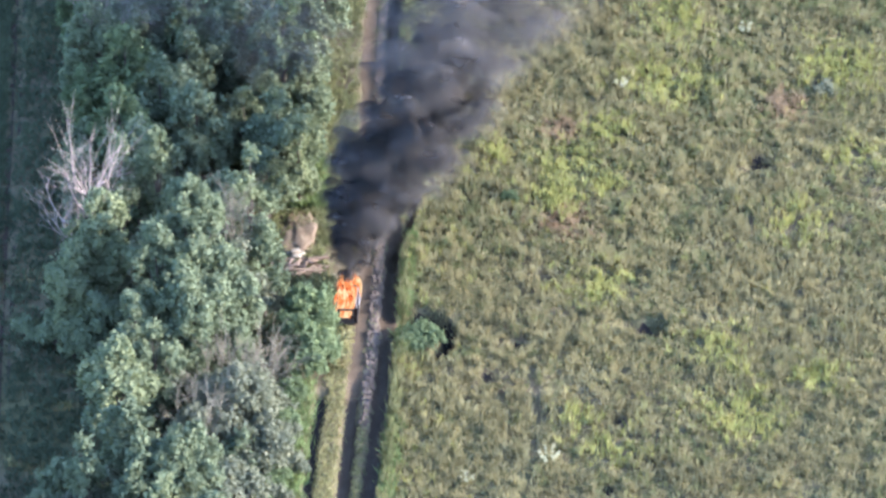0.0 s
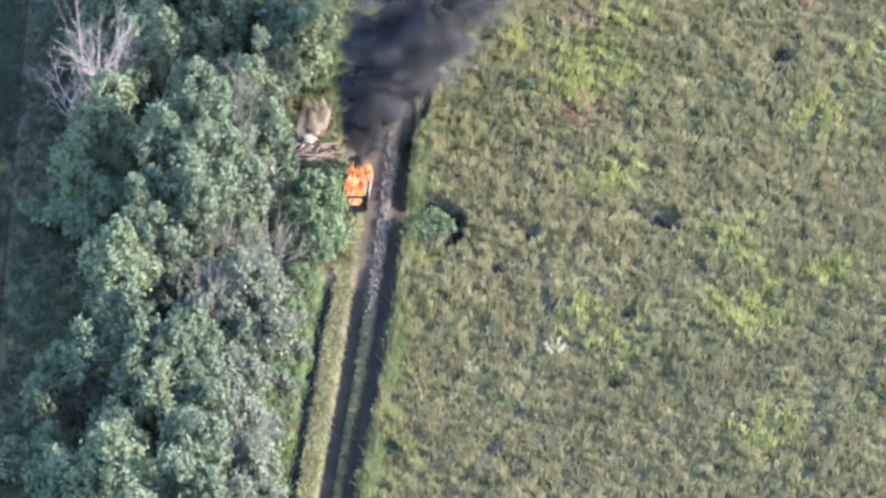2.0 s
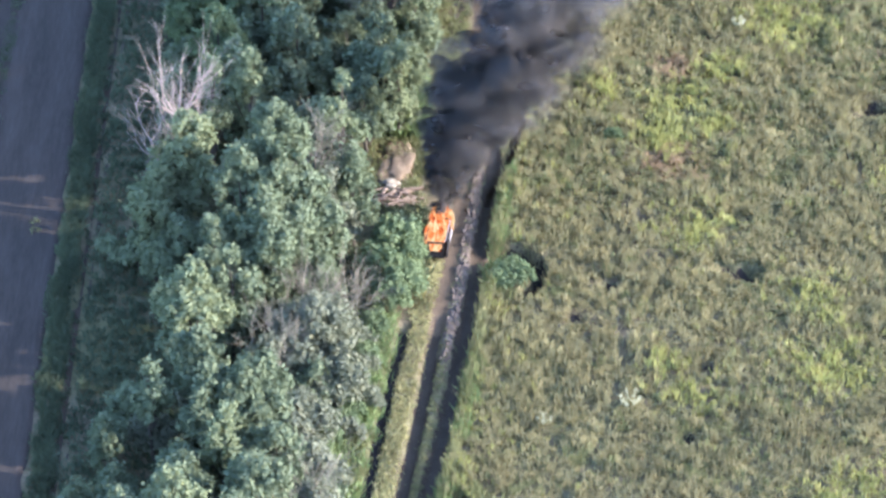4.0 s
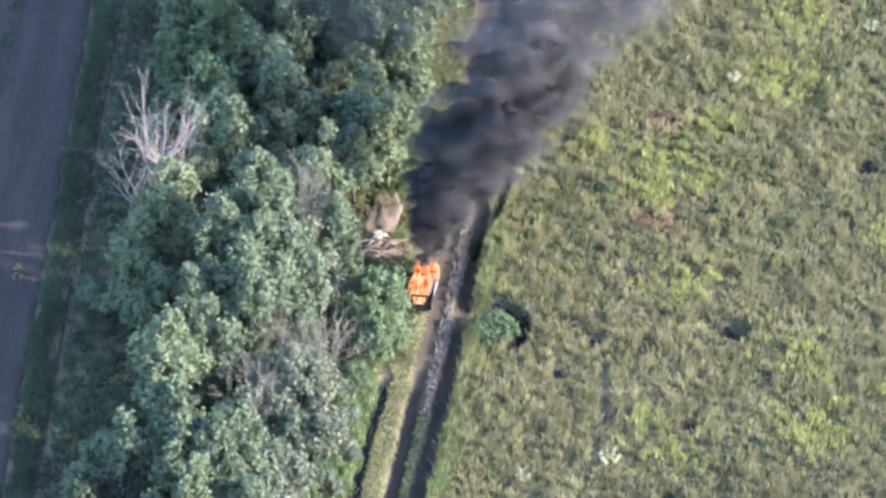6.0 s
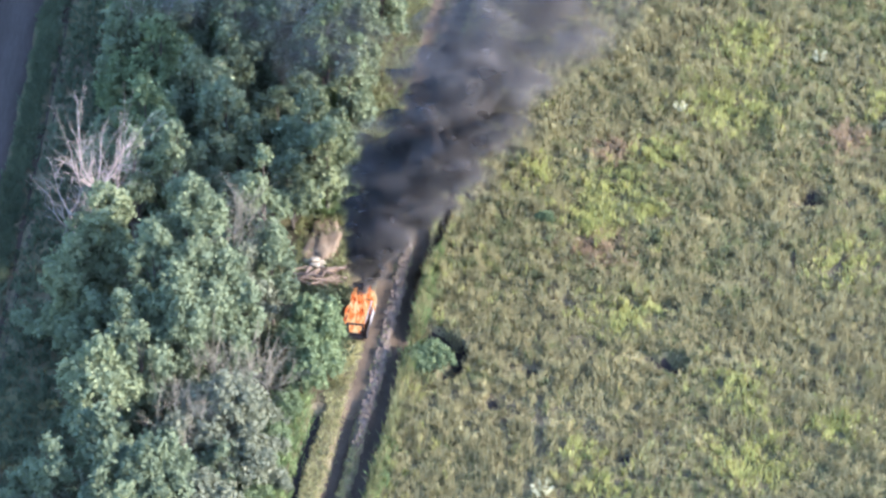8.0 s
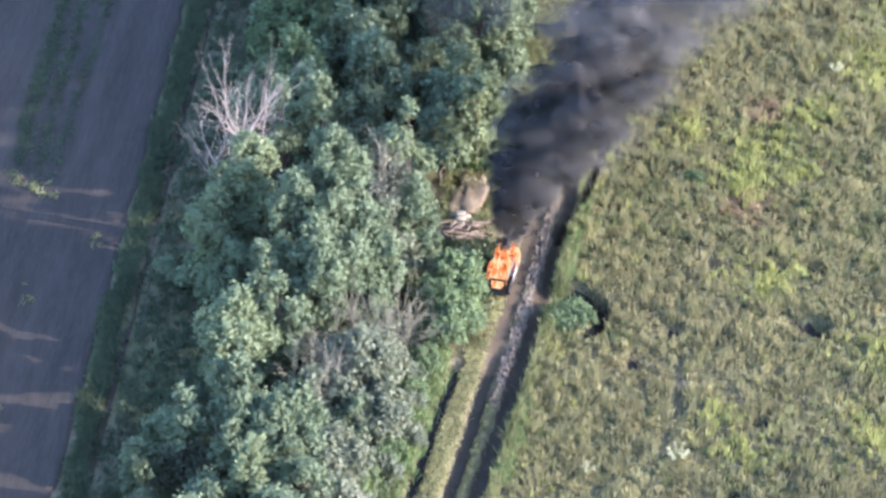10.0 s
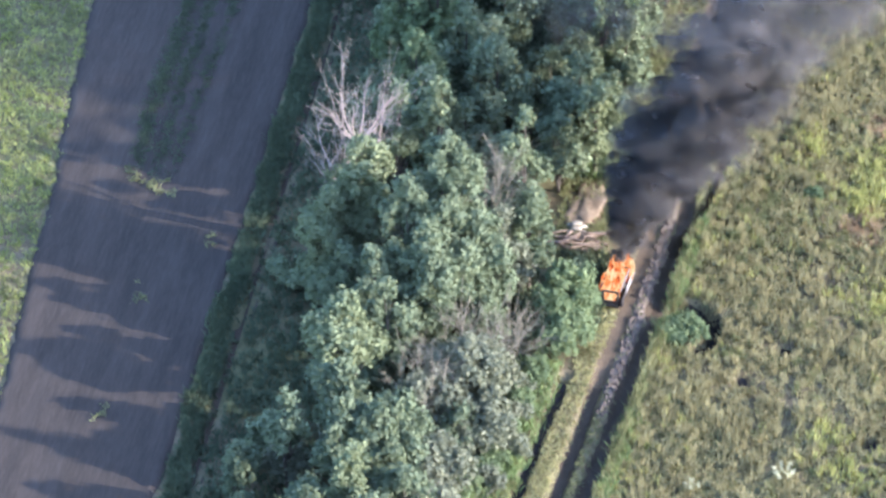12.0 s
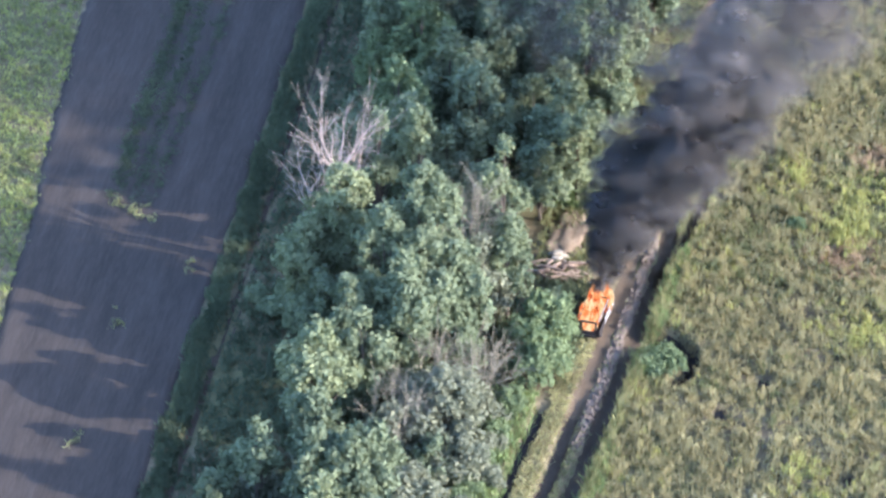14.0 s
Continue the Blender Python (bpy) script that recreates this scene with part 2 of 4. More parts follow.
gx = np.unique(np.concatenate([[-3000, -900, -300, -120], np.arange(-60, -10, 1.0), np.arange(-10, 4, 0.15), np.arange(4, 46, 0.4), [60, 120, 300, 900, 3000], np.arange(13.4, 16.2, 0.14)]).round(3))
gy = np.unique(np.concatenate([[-3000, -900, -300, -80, -40], np.arange(-14, 84, 0.36), [95, 120, 200, 600, 3000], np.arange(24.6, 30.2, 0.12)]).round(3))
GX, GY = np.meshgrid(gx, gy, indexing="ij")
GZ = height(GX, GY)
i, j = np.meshgrid(np.arange(len(gx) - 1), np.arange(len(gy) - 1), indexing="ij")
w = len(gy)
quads = np.stack([i * w + j, (i + 1) * w + j, (i + 1) * w + j + 1, i * w + j + 1], -1).reshape(-1, 4)
tagged(mesh_object("ground", np.stack([GX, GY, GZ], -1).reshape(-1, 3), quads, MAT_GROUND, smooth=True),
       "rough abandoned farmland with dry soil and litter", "ground", kind="structure")


def strip(name, centre, half, y0, y1, step, mat, label, lift, across=9, ragged=1.0):
    """A ribbon of bare soil that follows the land, with ragged sides."""
    ys = np.arange(y0, y1, step)
    u = np.linspace(-1, 1, across)
    c = centre(ys)
    edge = 1 + ragged * (0.3 * smooth_noise(ys * 0, ys, 1.1, 5)[:, None] * np.sign(u) + 0.15 * smooth_noise(ys * 0 + 9, ys, 0.4, 6)[:, None])
    x = c[:, None] + half * u * edge
    y = np.repeat(ys[:, None], across, 1)
    z = height(x, y) + lift * (1 - np.abs(u) ** 6 * 2.2)
    n = len(ys)
    i, j = np.meshgrid(np.arange(n - 1), np.arange(across - 1), indexing="ij")
    q = np.stack([i * across + j, i * across + j + 1, (i + 1) * across + j + 1, (i + 1) * across + j], -1).reshape(-1, 4)
    return tagged(mesh_object(name, np.stack([x, y, z], -1).reshape(-1, 3), q, mat, smooth=True), label, "track", kind="structure")


strip("dirt_track_left_rut", left_rut, 0.55, 21, 84, 0.2, MAT_RUT, "worn bare wheel rut of a dirt track", 0.04)
# The near part of the left rut is coloured darker for its shade.
strip("dirt_track_deep_rut", left_rut, 0.5, -14, 22.5, 0.2, MAT_MUD_SHADE, "deep shaded wheel rut of a dirt track", 0.03, 9, 1.5)
strip("dirt_track_right_rut", right_rut, 0.66, -14, 84, 0.2, MAT_MUD_SHADE, "deep shaded wheel rut of a dirt track", 0.04, 9, 1.5)

strip("track_middle", lambda y: (left_rut(y) + right_rut(y)) / 2 - 0.02, 0.42, 19, 84, 0.2, MAT_CLOD, "dry crumbled soil between two wheel ruts", 0.035, 9, 1.2)
strip("verge_rut", lambda y: -26.85 + 0.22 * smooth_noise(0 * y, y, 2.6, 38), 0.36, -14, 84, 0.3, MAT_MUD_SHADE, "dark furrow in the grass beside a dirt road", 0.04, 9, 2.2)
strip("side_trench", side_rut, 0.4, 36, 56, 0.2, MAT_MUD_SHADE, "narrow dark trench beside a dirt track", 0.04)
strip("ditch", ditch, 0.42, -14, 21.5, 0.2, MAT_DUG_SHADE, "shallow dark ditch beside a dirt track", 0.04)


def soil_patch(name, x, y, r, label):
    """Bare soil that lines a pit, coloured near black for the shade inside."""
    k, m = np.linspace(0, 1, 8), 26
    th = np.arange(m) * 2 * np.pi / m
    edge = r * (1 + 0.2 * np.sin(2 * th + x) + 0.15 * np.sin(3 * th + y) + 0.08 * np.sin(7 * th))
    px, py = x + np.outer(k, edge * np.cos(th)), y + np.outer(k, edge * np.sin(th) * 1.1)
    pz = height(px, py) + 0.05 * (1 - k[:, None] ** 8 * 1.5)
    i, j = np.meshgrid(np.arange(len(k) - 1), np.arange(m), indexing="ij")
    q = np.stack([i * m + j, (i + 1) * m + j, (i + 1) * m + (j + 1) % m, i * m + (j + 1) % m], -1).reshape(-1, 4)
    return tagged(mesh_object(name, np.stack([px, py, pz], -1).reshape(-1, 3), q, MAT_DUG_SHADE, smooth=True), label, "pit", "pits in the field")


for px, py, r, d in PITS:
    soil_patch("earth_pit", px, py, r * 0.95, "small pit of bare soil in a weedy field, coloured dark for shade")

# the dug arc round the shrub in the field, its deep shade put into the colour
th, k = np.linspace(-1.2, 2.9, 50), np.linspace(-1, 1, 9)
rr = 1.7 + 0.5 * k[None] * (1 + 0.2 * np.sin(th * 5)[:, None])
px, py = rr * np.cos(th)[:, None], 27.2 + 1.35 * rr * np.sin(th)[:, None]
pz = height(px, py) + 0.05 * (1 - np.abs(k) ** 8 * 1.4)[None]
i, j = np.meshgrid(np.arange(49), np.arange(8), indexing="ij")
q = np.stack([i * 9 + j, i * 9 + j + 1, (i + 1) * 9 + j + 1, (i + 1) * 9 + j], -1).reshape(-1, 4)
tagged(mesh_object("foxhole", np.stack([px, py, pz], -1).reshape(-1, 3), q, MAT_DUG_SHADE, smooth=True), "dug arc of bare earth round a low shrub, coloured dark for shade", "foxhole")

# the wide dirt road beyond the trees
ys = np.concatenate([np.arange(-300, -20, 20), np.arange(-20, 90, 0.4), np.arange(90, 301, 20)])
u = np.linspace(0, 1, 30)
lx = road_left(ys) + 0.25 * smooth_noise(ys * 0, ys, 1.3, 8) + 0.12 * smooth_noise(ys * 0, ys, 0.5, 9)
rx = ROAD_RIGHT - 0.1 + 0.3 * smooth_noise(ys * 0 + 4, ys, 1.7, 10)
x = lx[:, None] + (rx - lx)[:, None] * u
y = np.repeat(ys[:, None], len(u), 1)
z = 0.15 + 0.03 * smooth_noise(x, y * 0.15, 0.9, 11) - 0.5 * (np.abs(u - 0.5) > 0.49)
i, j = np.meshgrid(np.arange(len(ys) - 1), np.arange(len(u) - 1), indexing="ij")
q = np.stack([i * len(u) + j, i * len(u) + j + 1, (i + 1) * len(u) + j + 1, (i + 1) * len(u) + j], -1).reshape(-1, 4)
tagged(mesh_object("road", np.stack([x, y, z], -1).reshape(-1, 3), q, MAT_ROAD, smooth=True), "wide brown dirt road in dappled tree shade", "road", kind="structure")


# ---- trees ----
def leaves(centres, outs, size, spread=0.5):
    """Kite-shaped leaves at centres, each facing roughly along outs."""
    n = len(centres)
    nrm = outs + spread * rng.normal(size=(n, 3))
    nrm /= np.linalg.norm(nrm, axis=1)[:, None] + 1e-9
    a = np.cross(nrm, rng.normal(size=(n, 3)))
    a /= np.linalg.norm(a, axis=1)[:, None] + 1e-9
    c = np.cross(nrm, a)
    s = (size * rng.uniform(0.6, 1.35, n))[:, None]
    v = np.stack([centres - a * s, centres - c * s * 0.55 + nrm * s * 0.12, centres + a * s, centres + c * s * 0.55 + nrm * s * 0.12], 1)
    return v.reshape(-1, 3), np.arange(4 * n).reshape(-1, 4)


def tree(x, y, tall, wide, mat, lobes=0, per=42, low=0.3, size=0.162, lean=(0, 0), tuft=(0.2, 0.44), kind="tree", label="leafy grey-green tree in a field windbreak", group="windbreak trees"):
    """A broadleaf tree: bent trunk with limbs, and a crown of several uneven lobes, each set with leaf tufts and gaps between them."""
    base = new(kind)
    base.location = (x, y, float(height(x, y)) - 0.05)
    tagged(base, label, kind.replace("_", " "), group)
    lobes = lobes or int(4 + 2.7 * wide)
    lean = np.array(lean, float)
    cen, outs = [], []
    turn = rng.uniform(0, 6.28)
    for n in range(lobes):
        off = 0.0 if n == 0 else wide * rng.uniform(0.4, 0.78)
        az = turn + n * 2.4
        top = tall * (1 - (0.0 if n == 0 else 0.45 * (off / wide) ** 1.5 * rng.uniform(0.4, 1.5)))
        r = wide * rng.uniform(0.34, 0.52) * (1.0 if n else 0.85)
        deep = max(r * 1.1, min((top - low * tall) / 2, r * rng.uniform(1.3, 2.3)))
        drop = max(0.0, top - low * tall - 2 * deep) * (rng.uniform(0.5, 1.0) if n % 2 else 0.0)
        mid = np.array([off * math.cos(az), off * math.sin(az), top - deep - drop])
        mid[:2] += lean * (mid[2] / tall) ** 2
        m = int(6 + 12 * r * deep / (np.mean(tuft) / 0.36) ** 2)
        d = rng.normal(size=(m, 3))
        d /= np.linalg.norm(d, axis=1)[:, None]
        d[:, 2] = np.where(d[:, 2] < -0.55, -d[:, 2], d[:, 2])
        d[:, 2] = d[:, 2] * 0.9 + 0.08
        q = mid + d * np.array([r, r, deep]) * rng.uniform(0.72, 1.08, (m, 1))
        ok = q[:, 2] > 0.2 * min(tall, 2)
        cen.append(q[ok])
        outs.append(d[ok])
    cen, outs = np.concatenate(cen), np.concatenate(outs)
    clumps = len(cen)
    cr = rng.uniform(*tuft, clumps)
    # each tuft is a dome of leaves that grows up and outward
    axis = outs + np.array([0, 0, 0.9])
    axis /= np.linalg.norm(axis, axis=1)[:, None]
    o = rng.normal(size=(clumps, per, 3)) + 0.75 * axis[:, None]
    o /= np.linalg.norm(o, axis=2)[..., None]
    shell = np.where(rng.random((clumps, per, 1)) < 0.62, rng.uniform(0.7, 1.08, (clumps, per, 1)), rng.uniform(0.5, 1.9, (clumps, per, 1)))
    pos = cen[:, None] + o * shell * cr[:, None, None] * np.array([0.9, 0.9, 1.15])
    v, f = leaves(pos.reshape(-1, 3), o.reshape(-1, 3), size, 0.55)
    mesh_object("crown", v, f, mat, base)
    # trunk and limbs
    r0 = 0.018 * tall + 0.03
    k = np.linspace(0, 1, 7)
    bend = 0.15 * rng.normal(size=2)
    stem = np.stack([bend[0] * np.sin(k * 3) + lean[0] * k**2 * 0.8, bend[1] * np.sin(k * 2.5) + lean[1] * k**2 * 0.8, -0.1 + k * tall * 0.8], 1)
    pieces = [tube(stem, r0 * (1 - 0.85 * k), 7)]
    for c in cen[:: max(1, clumps // 18)]:
        t0 = np.clip(c[2] / tall - 0.25, 0.12, 0.8)
        s0 = np.array([np.interp(t0, k, stem[:, a]) for a in range(3)])
        m = np.linspace(0, 1, 5)[:, None]
        way = s0 + (c - s0) * m + np.array([0, 0, 0.35]) * np.sin(m * np.pi) * 0.5
        pieces.append(tube(way, r0 * (0.42 - 0.36 * m[:, 0]) * (1 - 0.5 * t0), 5))
    v, f = join(pieces)
    mesh_object("trunk", v, f, MAT_BARK, base, smooth=True)
    return base


def bare_tree(x, y, tall, spread, stems, start, label, lean=(0, 0), sprays=8, thick=1.0, mat=MAT_DEAD):
    """A leafless tree: a stem and limbs that fan out, each with a spray of fine twigs."""
    own = np.random.default_rng(int(abs(x * 10)) + 3)
    base = new("dead_tree")
    base.location = (x, y, float(height(x, y)) - 0.05)
    tagged(base, label, "dead tree", "dead trees")
    k = np.linspace(0, 1, 6)
    s = np.stack([lean[0] * k, lean[1] * k, -0.1 + k * tall * start], 1)
    r0 = (0.011 * tall + 0.025) * thick
    v, f = tube(s, r0 * (1 - 0.35 * k), 7)
    mesh_object("trunk", v, f, mat, base, smooth=True)
    rise = tall * (1 - start)
    for n in range(stems):
        az, out = n * 2.4 + own.uniform(-0.4, 0.4), own.uniform(0.35, 1.1)
        p = s[own.integers(4, 6)]
        way = np.array([math.cos(az) * spread * out, math.sin(az) * spread * out, rise * (1.15 - 0.45 * out) * own.uniform(0.75, 1.0)])
        m = np.linspace(0, 1, 6)[:, None]
        limb = p + way * m + np.array([math.cos(az), math.sin(az), -0.4]) * 0.22 * spread * np.sin(m * np.pi) + own.normal(0, 0.04, (6, 3)) * m
        v, f = tube(limb, r0 * (0.42 - 0.35 * m[:, 0]), 5)
        ob = mesh_object("limb", v, f, mat, base, smooth=True)
        fine, h = [], np.linspace(0, 1, 4)[:, None]
        size = math.hypot(spread, rise) * 0.42
        for _ in range(sprays):
            t0 = own.uniform(0.3, 1.0)
            q = np.array([np.interp(t0, m[:, 0], limb[:, a]) for a in range(3)])
            w2 = way / np.linalg.norm(way) + 0.5 * own.normal(size=3)
            w2[2] = abs(w2[2]) * 0.8 + 0.15
            ln = own.uniform(0.4, 1.0) * size
            fine.append(tube(q + w2 * h * ln + own.normal(0, 0.03, (4, 3)) * h, 0.02 * (1 - 0.7 * h[:, 0]), 4))
            for _ in range(3):
                q2 = q + w2 * own.uniform(0.3, 1) * ln
                fine.append(tube(q2 + (w2 + 0.6 * own.normal(size=3)) * h * ln * 0.5, 0.013 * (1 - 0.6 * h[:, 0]), 3))
        v, f = join(fine)
        tagged(mesh_object("twig_spray", v, f, mat, ob, smooth=True), kind="stuff")
    return base


LIT = [  # x, y, height, crown radius, leaf, crown start, lean
    (-20.9, 29.0, 10.0, 2.0, MAT_LEAF_PALE, 0.35, (1.2, 0.9)),
    (-21.8, 27.2, 7.6, 1.7, MAT_LEAF_PALE, 0.35, (-0.2, 0)),
    (-20.6, 25.2, 5.6, 1.5, MAT_LEAF, 0.3, (0, 0)),
    (-14.8, 26.2, 12.6, 2.5, MAT_LEAF, 0.3, (0.1, 0.2)),
    (-16.4, 24.4, 10.6, 1.8, MAT_LEAF, 0.3, (-0.4, 0)),
    (-12.6, 25.0, 8.6, 2.1, MAT_LEAF, 0.2, (0.3, 0)),
    (-15.0, 22.2, 9.6, 2.0, MAT_LEAF, 0.3, (0, -0.3)),
    (-18.2, 21.4, 8.0, 1.7, MAT_LEAF, 0.3, (0, 0)),
    (-10.6, 32.0, 10.8, 1.35, MAT_LEAF_PALE, 0.3, (0.1, 0.4)),
    (-10.0, 30.0, 7.4, 1.5, MAT_LEAF, 0.3, (0.2, 0)),
    (-11.4, 28.6, 6.4, 1.4, MAT_LEAF_DULL, 0.3, (0, 0)),
    (-16.6, 36.8, 9.8, 1.15, MAT_LEAF_PALE, 0.4, (0, 0)),
    (-19.0, 36.2, 9.6, 0.9, MAT_LEAF, 0.5, (0, 0)),
    (-19.2, 16.2, 8.3, 2.0, MAT_LEAF_PALE, 0.75, (0, 0)),
    (-17.0, 18.4, 7.8, 1.4, MAT_LEAF, 0.3, (0, 0)),
    (-12.0, 16.8, 5.4, 2.3, MAT_LEAF_DULL, 0.1, (0, 0)),
    (-14.4, 14.2, 4.4, 1.8, MAT_LEAF_DULL, 0.15, (0, 0)),
    (-10.6, 13.4, 3.6, 1.6, MAT_LEAF_DULL, 0.05, (0, 0)),
    (-21.2, 8.5, 6.7, 0.9, MAT_LEAF, 0.6, (0, 0)),
    (-18.4, 11.8, 6.8, 1.5, MAT_LEAF, 0.3, (0, 0)),
    (-15.4, 8.6, 7.2, 2.2, MAT_LEAF, 0.2, (0, 0)),
    (-17.8, 8.0, 7.0, 1.5, MAT_LEAF, 0.3, (0, 0)),
    (-12.7, 8.2, 4.8, 1.9, MAT_LEAF_DULL, 0.1, (0, 0)),
    (-16.5, 3.6, 7.4, 1.1, MAT_LEAF_PALE, 0.3, (0, 0)),
    (-13.8, 4.0, 5.8, 2.0, MAT_LEAF, 0.2, (0, 0)),
    (-18.8, 2.2, 5.2, 1.6, MAT_LEAF, 0.25, (0, 0)),
    (-11.4, 4.6, 3.8, 1.7, MAT_LEAF_DULL, 0.1, (0, 0)),
    (-11.6, 0.6, 4.4, 1.9, MAT_LEAF_DULL, 0.1, (0, 0)),
    (-14.6, -0.6, 7.4, 2.2, MAT_LEAF, 0.2, (0, 0)),
    (-19.0, -4.4, 9.2, 2.4, MAT_LEAF_PALE, 0.25, (0, 0)),
    (-21.8, -3.6, 6.6, 1.5, MAT_LEAF, 0.3, (0, 0)),
    (-15.4, -5.4, 8.4, 2.3, MAT_LEAF, 0.2, (0, 0)),
    (-11.8, -4.2, 5.2, 2.0, MAT_LEAF_DULL, 0.15, (0, 0)),
    (-17.5, -9.8, 9.0, 2.5, MAT_LEAF, 0.25, (0, 0)),
    (-22.5, -10, 5.5, 2.1, MAT_LEAF, 0.25, (0, 0)),
    (-12.8, -9.0, 7.0, 2.4, MAT_LEAF_DULL, 0.25, (0, 0)),
    (-24.0, 8.2, 3.2, 1.1, MAT_LEAF, 0.2, (0, 0)),
    (-25.4, 3.2, 2.4, 0.9, MAT_LEAF, 0.2, (0, 0)),
    (-23.2, 4.6, 2.6, 1.0, MAT_LEAF, 0.2, (0, 0)),
    (-22.6, 0.2, 4.4, 1.3, MAT_LEAF, 0.25, (0, 0)),
    (-23.6, 27.8, 2.4, 0.8, MAT_LEAF, 0.2, (0, 0)),
    (-22.2, 26.0, 3.4, 1.0, MAT_LEAF, 0.2, (0, 0)),
    (-22.8, 11.8, 2.8, 1.1, MAT_LEAF, 0.2, (0, 0)),
    (-7.3, 42.6, 6.8, 1.2, MAT_LEAF_PALE, 0.1, (0, 0)),
    (-9.4, 40.6, 5.4, 1.4, MAT_LEAF, 0.2, (0, 0)),
    (-12.4, 37.6, 5.8, 1.5, MAT_LEAF, 0.25, (0, 0)),
]
for x, y, tall, wide, mat, low, lean in LIT:
    tree(x, y, tall * 1.06, wide * 1.05, mat, low=low * 0.7, lean=lean)

# low growth in the shade between the trunks
for n in range(34):
    x, y = -21.5 + 11 * ((n * 0.618) % 1), -8 + n * 1.32 + rng.uniform(-0.5, 0.5)
    tree(x, y, rng.uniform(2.6, 4.4), rng.uniform(1.0, 1.6), (MAT_LEAF, MAT_LEAF_DULL)[n % 2], low=0.1, per=30, size=0.18, label="low leafy growth in the shade of a windbreak")
tree(-7.6, 26.4, 4.4, 1.8, MAT_LEAF_FRESH, 7, 64, 0.05, 0.14, (0.2, 0.3), (0.26, 0.44), "shrub", "dense fresh green shrub beside a burning van", "shrubs")
tree(-7.4, 24.0, 2.7, 1.6, MAT_LEAF_FRESH, 6, 64, 0.05, 0.13, (0.1, 0), (0.24, 0.4), "shrub", "fresh green shrub beside a dirt track", "shrubs")
tree(-0.2, 26.9, 0.8, 1.35, MAT_LEAF_FRESH, 12, 46, 0.05, 0.1, (0, 0), (0.16, 0.26), "shrub", "low round green shrub in a dug hollow", "shrubs")
tree(-25.4, 28.8, 1.5, 0.7, MAT_LEAF, 3, 50, 0.1, 0.11, (0, 0), (0.2, 0.34), "shrub", "small grey-green shrub at a road verge", "shrubs")
tree(-6.3, 28.0, 1.6, 0.9, MAT_LEAF_FRESH, 4, 60, 0.05, 0.11, (0, 0), (0.2, 0.32), "shrub", "low green bush beside a burning van", "shrubs")
tree(-7.4, 31.2, 1.3, 1.1, MAT_LEAF, 4, 60, 0.05, 0.11, (0, 0), (0.2, 0.34), "shrub", "low green bush beside a burning van", "shrubs")
tree(6.8, 42.2, 0.8, 0.7, MAT_LEAF_FRESH, 3, 50, 0.05, 0.09, (0, 0), (0.14, 0.24), "shrub", "small green bush in a weedy field", "shrubs")
tree(29.9, 54.0, 0.9, 1.0, MAT_LEAF_DULL, 4, 50, 0.05, 0.09, (0, 0), (0.16, 0.26), "shrub", "small grey bush in a weedy field", "shrubs")
for n in range(13):
    y = 9.5 + n * 1.02
    x = float(ditch(y)) - rng.uniform(0.9, 3.2)
    tree(x, y, rng.uniform(0.9, 1.6), rng.uniform(0.7, 1.1), (MAT_LEAF_FRESH, MAT_LEAF_DULL)[n % 3 == 1], 4, 50, 0.04, 0.1, (0, 0), (0.17, 0.3), "shrub", "low green bush at the foot of a windbreak", "shrubs")
for x, y, tall, wide in ((-6.2, 51.5, 6.6, 1.6), (-6.8, 46.2, 5.4, 1.4), (-5.8, 57.5, 6.8, 1.7), (-4.8, 63.5, 7, 1.8)):
    tree(x, y, tall, wide, MAT_LEAF, low=0.1)

# the rest of the windbreak: copies of four trees
models = [tree(-14.0 - 2.4 * n, 45.0 + 3 * n, 8.4 + 0.6 * n, 2.2, (MAT_LEAF, MAT_LEAF, MAT_LEAF_FRESH, MAT_LEAF)[n], low=0.08, per=22, size=0.215) for n in range(4)]
spots = [(m.location.x, m.location.y) for m in models]
for y in np.arange(40.5, 92, 3.2):
    for x in (-21.4, -18.2, -14.8, -11.4, -8.6):
        px, py = x + rng.uniform(-0.9, 0.9), y + rng.uniform(-0.9, 0.9)
        if min(math.hypot(px - a, py - c) for a, c in spots) < 2.3 or (px > -13 and py < 44):
            continue
        spots.append((px, py))
        s = rng.uniform(0.72, 1.08) * (0.75 if px < -21 else 1)
        copy_thing(models[int(rng.integers(4))], pose(px, py, float(height(px, py)) - 0.05, 0, 0, rng.uniform(0, 360)) @ Matrix.Scale(s, 4))

bare_tree(-20.5, 32.0, 12.6, 2.1, 13, 0.68, "bleached leafless tree at the edge of a windbreak", (-0.5, 0.3), 7, 1.4)
bare_tree(-21.2, 31.8, 9.6, 1.7, 10, 0.72, "small bleached leafless tree at the edge of a windbreak", (-1.5, 0.3), 6, 1.2)
bare_tree(-12.3, 29.8, 10.2, 1.25, 14, 0.7, "thin grey leafless tree among green crowns", (0, 0), 6, 0.7, MAT_TWIG)
bare_tree(-12.8, 19.4, 5.4, 2.2, 14, 0.4, "grey half-dead tree with spreading bare twigs", (0, 0), 9, 0.6, MAT_TWIG)
bare_tree(-10.2, 21.4, 4.2, 1.8, 12, 0.35, "grey leafless bush with spreading bare twigs", (0, 0), 9, 0.6, MAT_TWIG)
bare_tree(-20.6, 57.5, 9.0, 2.0, 9, 0.5, "bleached leafless tree at the edge of a windbreak")
bare_tree(-14.2, 14.4, 6.0, 1.8, 9, 0.5, "grey half-dead tree with spreading bare twigs", (0, 0), 9, 0.6, MAT_TWIG)
bare_tree(-12.4, 0.8, 6.6, 2.0, 9, 0.5, "grey half-dead tree with spreading bare twigs", (0, 0), 9, 0.6, MAT_TWIG)


